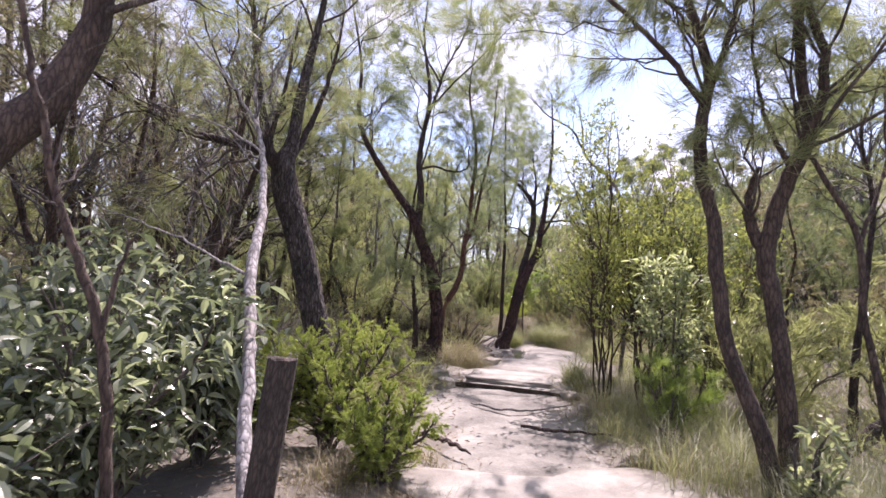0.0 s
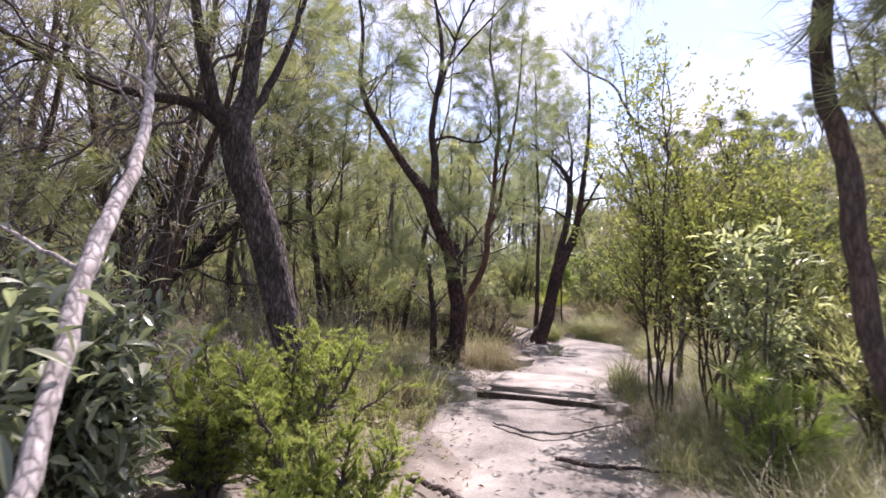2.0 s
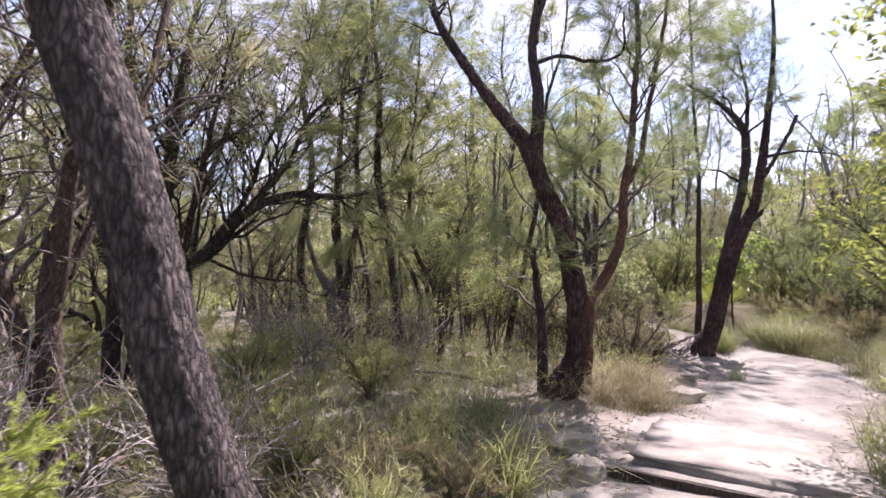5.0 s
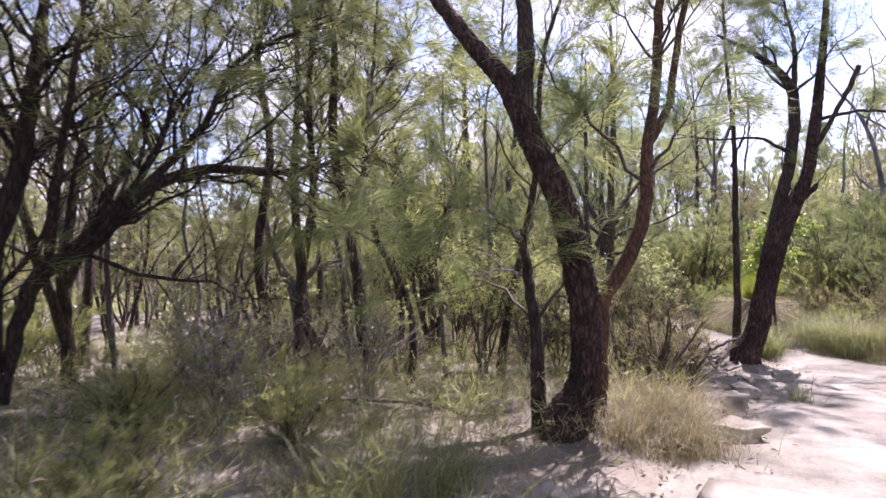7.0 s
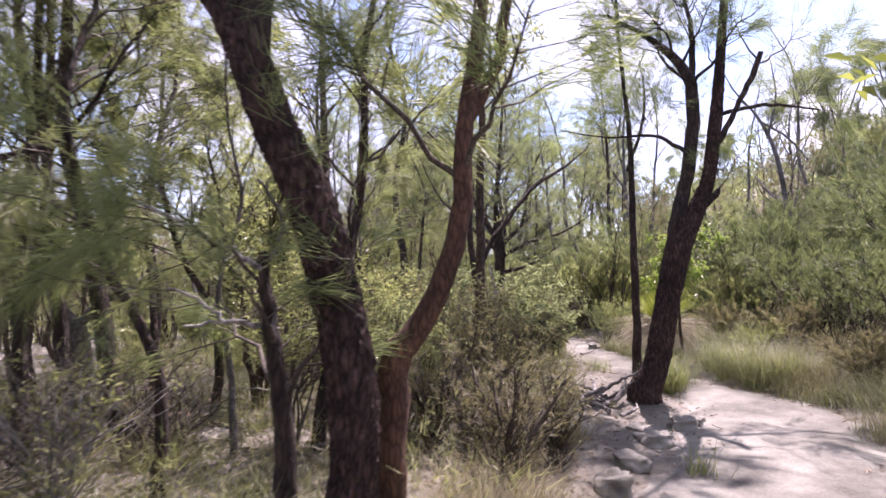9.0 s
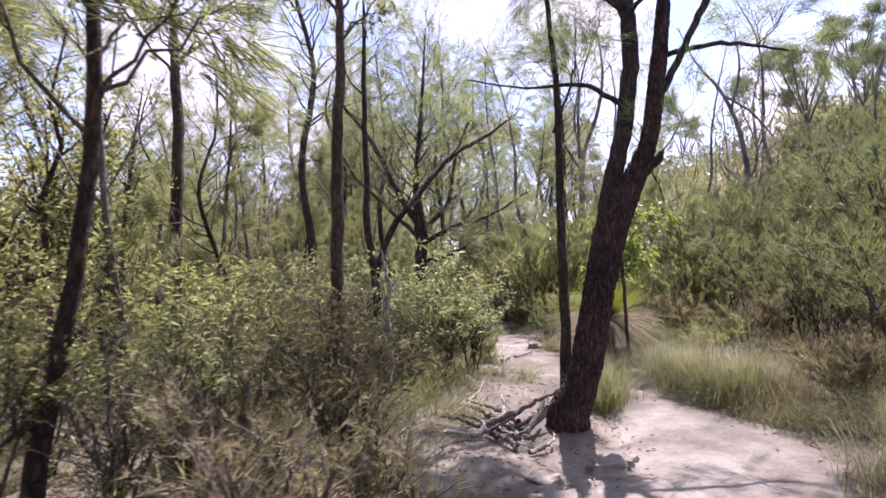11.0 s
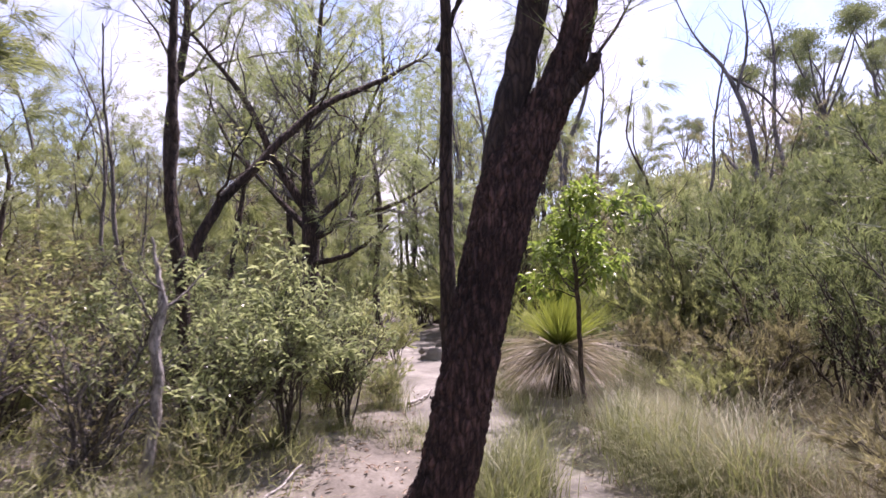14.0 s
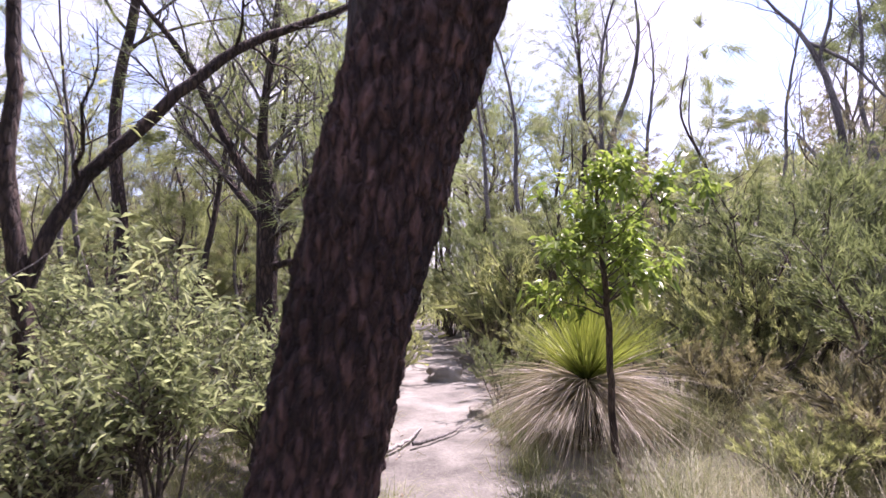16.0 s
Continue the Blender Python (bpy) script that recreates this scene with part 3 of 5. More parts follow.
# trees beside the path
tree("dead_sapling", "slender dark bare sapling stem beside a leathery shrub",
     [[(-1.40, 2.58, 0.0, 0.03), (-1.45, 2.56, 0.51, 0.028), (-1.51, 2.53, 1.09, 0.026), (-1.57, 2.49, 1.37, 0.023), (-1.65, 2.44, 1.62, 0.021), (-1.74, 2.39, 1.88, 0.017), (-1.79, 2.35, 2.17, 0.016), (-1.84, 2.32, 2.36, 0.014), (-1.93, 2.28, 2.8, 0.011), (-2.0, 2.2, 3.3, 0.006)],
      [(-1.53, 2.51, 1.22, 0.014), (-1.5, 2.52, 1.45, 0.012), (-1.46, 2.54, 1.68, 0.007)]],
     BARK_BROWN, (9, 0.5), (16, 0.25), sides=8, category="sapling")
tree("dead_tree", "slender dead tree with pale weathered grey trunk",
     [[(-0.86, 2.64, 0.0, 0.046), (-0.9, 2.76, 0.3, 0.043), (-1.0, 2.98, 0.68, 0.04), (-1.08, 3.18, 1.0, 0.038), (-1.18, 3.41, 1.32, 0.037), (-1.27, 3.62, 1.6, 0.038), (-1.32, 3.86, 1.92, 0.033), (-1.39, 4.08, 2.2, 0.029), (-1.52, 4.3, 2.6, 0.022), (-1.66, 4.5, 3.0, 0.015), (-1.75, 4.65, 3.5, 0.007)],
      [(-1.25, 3.58, 1.55, 0.012), (-1.5, 3.6, 1.66, 0.009), (-1.8, 3.6, 1.8, 0.006), (-2.3, 3.6, 1.95, 0.003)],
      [(-1.6, 4.4, 2.8, 0.013), (-1.8, 4.35, 3.1, 0.01), (-2.2, 4.2, 3.5, 0.006)],
      [(-1.64, 4.47, 2.95, 0.012), (-1.5, 4.5, 3.3, 0.009), (-1.35, 4.5, 3.9, 0.005)],
      [(-1.5, 4.26, 2.55, 0.011), (-1.75, 4.2, 2.7, 0.008), (-2.3, 4.1, 2.85, 0.004)]],
     BARK_PALE, (26, 0.7), (120, 0.35), start=0.55, bough_bark=BARK_GREY, lift=0.7)
tree("leaning_tree", "stout brown-barked tree leaning over the track edge",
     [[(-3.3, 2.6, 0.1, 0.15), (-3.0, 2.75, 1.2, 0.13), (-2.6, 3.0, 2.15, 0.115), (-2.39, 3.18, 2.55, 0.112), (-2.27, 3.27, 2.95, 0.09), (-2.25, 3.29, 3.4, 0.075), (-2.4, 3.5, 4.6, 0.04), (-2.5, 3.6, 5.6, 0.015)]],
     BARK_BROWN, (36, 1.4), (260, 0.6), dict(NEEDLES, count=1500))
tree("oak_tree", "rough brown-barked tree with a crooked trunk",
     [[(2.6, 4.34, 0.1, 0.067), (2.51, 4.37, 0.63, 0.064), (2.31, 4.47, 1.22, 0.058), (2.23, 4.51, 1.85, 0.058), (2.19, 4.53, 2.32, 0.055), (2.10, 4.57, 2.75, 0.052), (2.12, 4.57, 3.24, 0.052), (2.16, 4.55, 3.45, 0.049), (2.09, 4.58, 3.80, 0.04), (1.98, 4.64, 4.3, 0.031), (1.85, 4.7, 5.6, 0.011)],
      [(2.13, 4.56, 3.24, 0.033), (1.84, 4.70, 3.75, 0.026), (1.39, 4.93, 4.36, 0.021), (0.9, 5.1, 4.9, 0.009)],
      [(2.16, 4.55, 3.4, 0.03), (2.3, 4.5, 3.9, 0.022), (2.5, 4.5, 4.8, 0.011)]],
     BARK_BROWN, (42, 1.2), (320, 0.5), dict(NEEDLES, count=1700), start=0.5)
tree("oak_tree", "brown-barked tree with a twisting forked trunk",
     [[(2.9, 4.62, 0.1, 0.076), (2.87, 4.63, 0.87, 0.07), (2.81, 4.66, 1.51, 0.069), (2.74, 4.71, 2.04, 0.074), (2.81, 4.67, 2.43, 0.068), (2.89, 4.62, 2.72, 0.064), (3.00, 4.56, 3.00, 0.056), (2.96, 4.58, 3.50, 0.046), (2.92, 4.60, 4.27, 0.04), (2.9, 4.6, 5.6, 0.013)],
      [(2.75, 4.7, 1.98, 0.056), (2.64, 4.77, 2.31, 0.048), (2.62, 4.77, 2.58, 0.03), (2.69, 4.73, 2.80, 0.016)],
      [(3.0, 4.56, 2.98, 0.044), (3.10, 4.49, 3.62, 0.04), (2.99, 4.56, 4.25, 0.034), (3.1, 4.5, 5.4, 0.011)],
      [(2.9, 4.62, 2.75, 0.028), (2.7, 4.6, 3.1, 0.02), (2.5, 4.5, 3.7, 0.013), (2.45, 4.4, 4.4, 0.006)]],
     BARK_BROWN, (42, 1.2), (320, 0.5), dict(NEEDLES, count=1700), start=0.45)
tree("oak_tree", "thin dark tree with a bent stem in long grass",
     [[(3.42, 4.18, 0.15, 0.031), (3.36, 4.22, 0.80, 0.029), (3.26, 4.29, 1.55, 0.027), (3.23, 4.31, 2.17, 0.025), (3.04, 4.44, 2.69, 0.021), (2.96, 4.50, 2.88, 0.017), (2.9, 4.6, 3.4, 0.012), (3.0, 4.7, 4.4, 0.006)],
      [(3.24, 4.31, 2.1, 0.019), (3.5, 4.4, 2.7, 0.014), (3.6, 4.5, 3.6, 0.006)]],
     BARK_BROWN, (18, 0.9), (80, 0.45), dict(NEEDLES, count=240))
tree("oak_tree", "big dark leaning tree with a pale sunlit flank",
     [[(-1.12, 6.56, 0.0, 0.176), (-1.28, 6.47, 0.6, 0.149), (-1.45, 6.37, 1.15, 0.143), (-1.60, 6.3, 1.75, 0.145), (-1.72, 6.22, 2.2, 0.145), (-1.85, 6.15, 2.6, 0.145), (-1.88, 6.1, 2.85, 0.127), (-1.82, 6.12, 3.1, 0.083), (-1.78, 6.15, 3.6, 0.066), (-1.6, 6.2, 4.9, 0.033), (-1.5, 6.3, 6.2, 0.011)],
      [(-1.86, 6.1, 2.75, 0.077), (-2.11, 5.94, 2.98, 0.051), (-2.45, 5.7, 3.0, 0.042), (-2.9, 5.5, 3.1, 0.033), (-3.6, 5.2, 3.5, 0.013)],
      [(-1.88, 6.08, 2.8, 0.083), (-2.03, 5.99, 3.02, 0.064), (-2.1, 5.95, 3.3, 0.055), (-2.3, 5.9, 4.5, 0.028), (-2.4, 5.8, 5.4, 0.011)],
      [(-1.84, 6.14, 2.9, 0.044), (-1.75, 6.4, 3.3, 0.039), (-1.6, 6.7, 4.1, 0.026), (-1.5, 6.9, 5.2, 0.011)]],
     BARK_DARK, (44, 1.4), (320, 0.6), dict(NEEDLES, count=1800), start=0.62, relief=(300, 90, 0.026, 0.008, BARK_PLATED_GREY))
tree("oak_tree", "dark rough-barked tree with a red-brown side limb",
     [[(-0.26, 10.58, 0.1, 0.165), (-0.14, 10.60, 0.6, 0.13), (-0.10, 10.60, 1.2, 0.118), (-0.18, 10.58, 1.7, 0.114), (-0.29, 10.52, 2.15, 0.106), (-0.46, 10.49, 2.5, 0.1), (-0.58, 10.5, 2.8, 0.098), (-0.7, 10.51, 3.05, 0.088), (-0.99, 10.53, 3.42, 0.07), (-1.3, 10.5, 3.85, 0.06), (-1.8, 10.5, 4.7, 0.045), (-1.9, 10.6, 6.0, 0.028), (-2.2, 10.6, 7.4, 0.01)],
      [(-0.06, 10.9, 0.0, 0.1), (-0.03, 10.93, 0.6, 0.082), (-0.02, 10.95, 1.1, 0.078), (0.0, 10.95, 1.32, 0.083), (0.1, 10.96, 1.48, 0.066), (0.24, 10.98, 1.72, 0.06), (0.33, 11.0, 2.0, 0.055), (0.36, 11.02, 2.3, 0.052), (0.36, 11.05, 2.6, 0.048), (0.42, 11.08, 2.9, 0.044), (0.45, 11.15, 3.4, 0.04), (0.5, 11.2, 4.6, 0.03), (0.3, 11.3, 5.9, 0.018), (0.4, 11.4, 7.2, 0.006)],
      [(-0.57, 10.5, 2.75, 0.08), (-0.56, 10.52, 3.05, 0.075), (-0.55, 10.53, 3.41, 0.068), (-0.62, 10.56, 4.1, 0.052), (-0.5, 10.6, 5.4, 0.04), (-0.7, 10.7, 6.8, 0.022), (-0.6, 10.8, 8.2, 0.008)],
      [(0.34, 11.08, 2.56, 0.038), (0.52, 11.16, 2.9, 0.035), (0.6, 11.2, 3.4, 0.03), (0.8, 11.3, 4.6, 0.022), (0.9, 11.4, 6.2, 0.008)],
      [(-0.6, 10.6, 4.2, 0.036), (-0.65, 11.0, 4.6, 0.034), (-0.47, 11.24, 5.44, 0.029), (-0.23, 11.23, 6.28, 0.023), (0.14, 11.21, 7.12, 0.017), (0.27, 11.21, 8.21, 0.008)],
      [(-0.45, 11.24, 5.5, 0.023), (0.12, 11.21, 6.17, 0.017), (0.67, 11.19, 6.77, 0.014), (1.22, 11.17, 7.44, 0.006)],
      [(-0.32, 11.23, 5.95, 0.022), (-0.71, 11.25, 6.63, 0.017), (-0.92, 11.25, 7.34, 0.012), (-1.02, 11.26, 8.19, 0.006)],
      [(-0.48, 10.67, 0.1, 0.07), (-0.49, 10.68, 0.85, 0.055), (-0.56, 10.67, 1.5, 0.04), (-0.60, 10.65, 1.9, 0.026)],
      [(-0.6, 10.58, 3.95, 0.026), (-0.3, 10.7, 4.05, 0.022), (0.0, 10.8, 4.0, 0.019), (0.31, 10.92, 4.09, 0.016), (0.34, 10.95, 4.6, 0.01)],
      [(-0.59, 10.65, 1.8, 0.018), (-0.75, 10.52, 1.92, 0.013), (-0.9, 10.42, 2.03, 0.010), (-1.2, 10.2, 2.2, 0.005)],
      [(-0.53, 10.69, 1.5, 0.014), (-0.72, 10.55, 1.55, 0.011), (-0.87, 10.42, 1.53, 0.006)],
      [(-0.72, 10.55, 1.54, 0.011), (-0.80, 10.47, 1.64, 0.009), (-0.95, 10.36, 1.74, 0.004)],
      [(-0.59, 10.65, 1.82, 0.018), (-0.54, 10.70, 1.93, 0.014), (-0.53, 10.71, 2.08, 0.012), (-0.62, 10.64, 2.25, 0.006)]],
     BARK_DARK, (80, 1.15), (820, 0.55), dict(NEEDLES, count=3700, mat=NEEDLE_BLUE), start=0.36, limb_barks=(BARK_RED, BARK_DARK, BARK_RED, BARK_DARK, BARK_DARK, BARK_DARK, BARK_DARK, BARK_DARK, BARK_PALE, BARK_PALE, BARK_PALE, BARK_GREY), sides=18, relief=(460, 130, 0.034, 0.016), bough_start=0.32)
tree("oak_tree", "dark forked tree with a broken snag beside the track",
     [[(1.75, 15.7, 0.1, 0.185), (1.89, 15.7, 0.6, 0.158), (1.99, 15.71, 1.05, 0.152), (2.08, 15.72, 1.5, 0.148), (2.17, 15.72, 1.9, 0.157), (2.27, 15.73, 2.25, 0.16), (2.43, 15.72, 2.56, 0.118), (2.58, 15.72, 2.9, 0.088), (2.7, 15.7, 3.6, 0.08), (2.8, 15.68, 4.5, 0.06), (2.9, 15.65, 6.0, 0.035), (2.8, 15.6, 7.6, 0.012)],
      [(2.17, 15.73, 2.1, 0.1), (2.23, 15.73, 2.52, 0.09), (2.33, 15.72, 2.9, 0.084), (2.44, 15.7, 3.6, 0.082), (2.4, 15.68, 4.35, 0.07), (2.1, 15.69, 4.75, 0.045), (1.45, 15.77, 5.3, 0.02)],
      [(2.66, 15.7, 3.3, 0.04), (2.95, 15.62, 3.85, 0.033), (3.2, 15.55, 4.42, 0.033), (3.23, 15.54, 4.5, 0.03)],
      [(2.5, 15.68, 2.62, 0.055), (2.62, 15.66, 2.72, 0.042), (2.69, 15.64, 2.8, 0.034), (2.71, 15.64, 2.84, 0.022)],
      [(2.43, 15.7, 4.1, 0.05), (2.5, 15.8, 4.8, 0.035), (2.35, 15.9, 6.0, 0.012)],
      [(2.42, 15.7, 3.3, 0.03), (2.0, 15.8, 3.6, 0.022), (1.4, 15.9, 3.65, 0.012), (0.8, 15.9, 3.8, 0.006)],
      [(2.72, 15.7, 3.8, 0.03), (3.3, 15.8, 3.9, 0.022), (4.0, 16.0, 3.85, 0.01)]],
     BARK_DARK, (46, 1.0), (420, 0.5), dict(NEEDLES, count=1700, mat=NEEDLE_BLUE), start=0.7, sides=20, bough_bark=BARK_DARK, relief=(560, 160, 0.03, 0.013), bough_start=0.55)
tree("oak_tree", "thin dark upright tree beside a forked one",
     [[(1.76, 16.62, 0.1, 0.07), (1.77, 16.55, 1.11, 0.058), (1.76, 16.5, 1.87, 0.053), (1.76, 16.5, 2.85, 0.045), (1.75, 16.5, 3.9, 0.036), (1.65, 16.5, 5.2, 0.026), (1.6, 16.5, 6.8, 0.018), (1.5, 16.5, 8.0, 0.006)],
      [(1.7, 16.5, 3.3, 0.02), (1.95, 16.6, 4.0, 0.012), (2.0, 16.6, 4.8, 0.005)]],
     BARK_DARK, (44, 1.0), (360, 0.45), dict(NEEDLES, count=1300, mat=NEEDLE_BLUE), start=0.62, bough_bark=BARK_DARK)
tree("tea_tree", "sprawling dark tree with several arching trunks",
     [[(-4.44, 8.94, 0.0, 0.112), (-4.41, 8.99, 0.91, 0.1), (-4.41, 8.99, 1.63, 0.08), (-4.32, 9.12, 2.32, 0.072), (-4.28, 9.17, 3.04, 0.056), (-4.22, 9.26, 4.2, 0.024)],
      [(-4.6, 8.79, -0.1, 0.096), (-4.55, 8.78, 1.16, 0.088), (-4.58, 8.74, 2.32, 0.068), (-4.54, 8.79, 3.77, 0.04), (-4.6, 8.8, 4.8, 0.012)],
      [(-4.36, 9.05, 0.5, 0.072), (-4.33, 9.10, 0.80, 0.058), (-4.21, 9.28, 1.54, 0.066), (-4.03, 9.53, 1.75, 0.06), (-3.85, 9.79, 2.19, 0.056), (-3.58, 10.18, 2.46, 0.048), (-3.10, 10.86, 2.55, 0.032), (-2.79, 11.31, 2.73, 0.022), (-2.45, 11.80, 3.71, 0.014), (-2.2, 12.2, 4.6, 0.008)],
      [(-3.85, 9.79, 2.19, 0.04), (-3.55, 10.22, 2.87, 0.034), (-3.39, 10.44, 3.51, 0.026), (-2.80, 11.29, 4.25, 0.012)],
      [(-4.2, 9.28, 1.6, 0.04), (-4.0, 9.2, 2.3, 0.032), (-3.7, 9.1, 3.1, 0.024), (-3.4, 9.0, 4.0, 0.01)],
      [(-4.1, 9.4, 1.7, 0.04), (-3.9, 9.9, 2.4, 0.032), (-3.9, 10.3, 3.2, 0.024), (-3.6, 10.8, 4.2, 0.01)]],
     BARK_DARK, (190, 1.5), (1900, 0.6), dict(NEEDLES, count=4200, length=0.13), start=0.4, bough_bark=BARK_DARK, lift=0.5)
tree("bloodwood_sapling", "straight thin brown tree rising from leafy shrubs",
     [[(-0.16, 14.36, 0.1, 0.065), (-0.14, 14.37, 1.13, 0.057), (-0.12, 14.39, 2.04, 0.052), (-0.11, 14.40, 2.82, 0.047), (-0.08, 14.41, 3.61, 0.039), (-0.1, 14.4, 5.2, 0.02)]],
     BARK_BROWN, (16, 0.9), (60, 0.4), dict(kind="leaf", mat=OLIVE, count=500, per=3, length=0.07, width=0.02), start=0.6)
tree("bloodwood_sapling", "thin forked brown tree with a long slanting limb",
     [[(-0.56, 17.0, 0.1, 0.065), (-0.58, 17.00, 0.73, 0.058), (-0.63, 16.96, 1.75, 0.055), (-0.70, 16.90, 2.4, 0.05), (-0.69, 16.91, 2.9, 0.042), (-0.71, 16.89, 3.6, 0.038), (-0.70, 16.9, 4.5, 0.03), (-0.7, 16.9, 5.6, 0.012)],
      [(-0.61, 16.98, 1.7, 0.045), (-0.46, 17.09, 2.22, 0.046), (-0.13, 17.34, 2.76, 0.042), (0.28, 17.65, 3.32, 0.035), (0.87, 18.11, 3.78, 0.022), (1.2, 18.4, 4.1, 0.01)]],
     BARK_DARK, (18, 0.7), (60, 0.35), dict(kind="leaf", mat=OLIVE, count=70, per=3, length=0.07, width=0.02), start=0.6, bough_bark=BARK_DARK)
tree("dead_sapling", "short pale dead sapling standing in leafy shrubs",
     [[(-0.24, 16.1, 0.1, 0.042), (-0.22, 16.12, 0.5, 0.04), (-0.22, 16.2, 1.0, 0.037), (-0.26, 16.2, 1.3, 0.036), (-0.21, 16.22, 1.5, 0.03), (-0.26, 16.2, 1.8, 0.016), (-0.3, 16.2, 2.0, 0.008)]],
     BARK_PALE, (5, 0.4), (8, 0.2), sides=8, bough_bark=BARK_GREY)
tree("old_tree", "broad half-dead tree with many bare grey branches",
     [[(-0.55, 19.36, 0.0, 0.13), (-0.55, 19.36, 1.81, 0.105), (-0.56, 19.35, 2.6, 0.11), (-0.6, 19.3, 3.1, 0.06), (-0.5, 19.35, 4.4, 0.04), (-0.4, 19.4, 6.0, 0.012)],
      [(-0.56, 19.35, 2.5, 0.06), (-0.94, 19.18, 3.18, 0.05), (-1.26, 19.04, 3.88, 0.038), (-1.89, 18.77, 4.77, 0.018)],
      [(-0.55, 19.35, 2.39, 0.055), (-0.10, 19.55, 2.92, 0.037), (0.03, 19.61, 3.67, 0.028), (0.37, 19.76, 4.6, 0.012)],
      [(-0.55, 19.35, 2.2, 0.045), (0.1, 19.3, 2.5, 0.035), (0.7, 19.2, 2.65, 0.022), (1.3, 19.2, 3.0, 0.01)],
      [(-0.56, 19.35, 2.3, 0.045), (-1.2, 19.5, 2.9, 0.035), (-1.9, 19.6, 3.6, 0.022), (-2.4, 19.6, 4.8, 0.01)],
      [(-0.55, 19.35, 1.9, 0.04), (0.0, 19.2, 2.0, 0.03), (0.6, 19.0, 2.35, 0.015)]],
     BARK_DARK, (100, 1.2), (900, 0.5), dict(NEEDLES, count=1000, mat=NEEDLE_BLUE, length=0.17), start=0.3, bough_bark=BARK_GREY, lift=0.5)

tree("dead_tree", "tall bare grey dead gum on the hillside",
     [[(7.3, 26.0, 2.0, 0.085), (7.05, 26.19, 3.87, 0.072), (6.86, 26.27, 5.40, 0.06), (6.52, 26.41, 6.48, 0.045), (5.88, 26.68, 7.6, 0.022), (5.5, 26.8, 8.6, 0.01)],
      [(6.56, 26.39, 6.4, 0.04), (7.11, 26.16, 5.87, 0.03), (7.60, 25.96, 5.1, 0.02)], [(6.7, 26.3, 6.0, 0.04), (6.9, 26.2, 7.0, 0.03), (6.8, 26.2, 8.4, 0.01)]],
     BARK_GREY, (14, 1.2), (40, 0.6), start=0.6, bough_bark=BARK_GREY, lift=0.7)
tree("dead_tree", "bare dead tree with upswept curving stems",
     [[(3.0, 30.5, 2.0, 0.1), (3.05, 30.44, 6.0, 0.075), (3.5, 30.35, 7.2, 0.06), (3.75, 30.32, 8.7, 0.05), (3.6, 30.34, 10.2, 0.02)],
      [(3.03, 30.45, 5.5, 0.06), (2.7, 30.4, 7.0, 0.045), (2.9, 30.4, 8.4, 0.03), (2.7, 30.4, 10.0, 0.01)],
      [(3.02, 30.45, 5.0, 0.05), (2.2, 30.4, 6.6, 0.04), (2.1, 30.4, 8.2, 0.03), (1.8, 30.4, 9.8, 0.01)]],
     BARK_GREY, (12, 1.3), (30, 0.5), start=0.6, bough_bark=BARK_GREY, lift=0.9)
tree("oak_tree", "dark leaning forest tree with a thin crown",
     [[(-2.63, 12.09, 0.1, 0.1), (-2.76, 11.98, 0.75, 0.083), (-2.83, 11.92, 1.49, 0.069), (-2.93, 11.83, 2.22, 0.06), (-3.06, 11.72, 3.04, 0.055), (-3.05, 11.74, 3.8, 0.045), (-3.2, 11.7, 5.6, 0.02), (-3.2, 11.7, 6.8, 0.006)]],
     BARK_DARK, (34, 1.2), (220, 0.5), dict(NEEDLES, count=1300), start=0.55)
tree("oak_tree", "dark leaning forest tree with a thin crown",
     [[(-3.91, 12.93, 0.0, 0.115), (-4.04, 12.80, 0.63, 0.086), (-4.14, 12.71, 1.43, 0.068), (-4.2, 12.6, 2.6, 0.055), (-4.1, 12.5, 4.2, 0.035), (-4.2, 12.4, 5.8, 0.01)]],
     BARK_DARK, (30, 1.1), (200, 0.5), dict(NEEDLES, count=1100), start=0.4)
tree("dead_tree", "broken bent dead tree with pale forked top",
     [[(-4.65, 13.64, 0.0, 0.15), (-4.75, 13.58, 0.8, 0.12), (-4.81, 13.55, 1.17, 0.115), (-4.99, 13.43, 1.53, 0.062), (-5.22, 13.29, 2.41, 0.044), (-5.2, 13.3, 3.0, 0.015)],
      [(-4.83, 13.54, 1.25, 0.06), (-4.5, 13.7, 1.6, 0.045), (-4.2, 13.8, 1.7, 0.02)]],
     BARK_GREY, (10, 0.7), (24, 0.35), start=0.6, bough_bark=BARK_PALE)
tree("oak_tree", "upright grey-brown tree at the wood's edge",
     [[(-2.84, 16.02, 0.0, 0.09), (-2.84, 16.02, 2.14, 0.075), (-2.82, 16.05, 3.47, 0.065), (-2.85, 16.02, 4.7, 0.05), (-2.9, 16.0, 6.4, 0.015)]],
     BARK_BROWN, (20, 1.0), (90, 0.5), dict(kind="leaf", mat=GUM, count=260, per=4, length=0.09, width=0.028, plain=True), start=0.55)

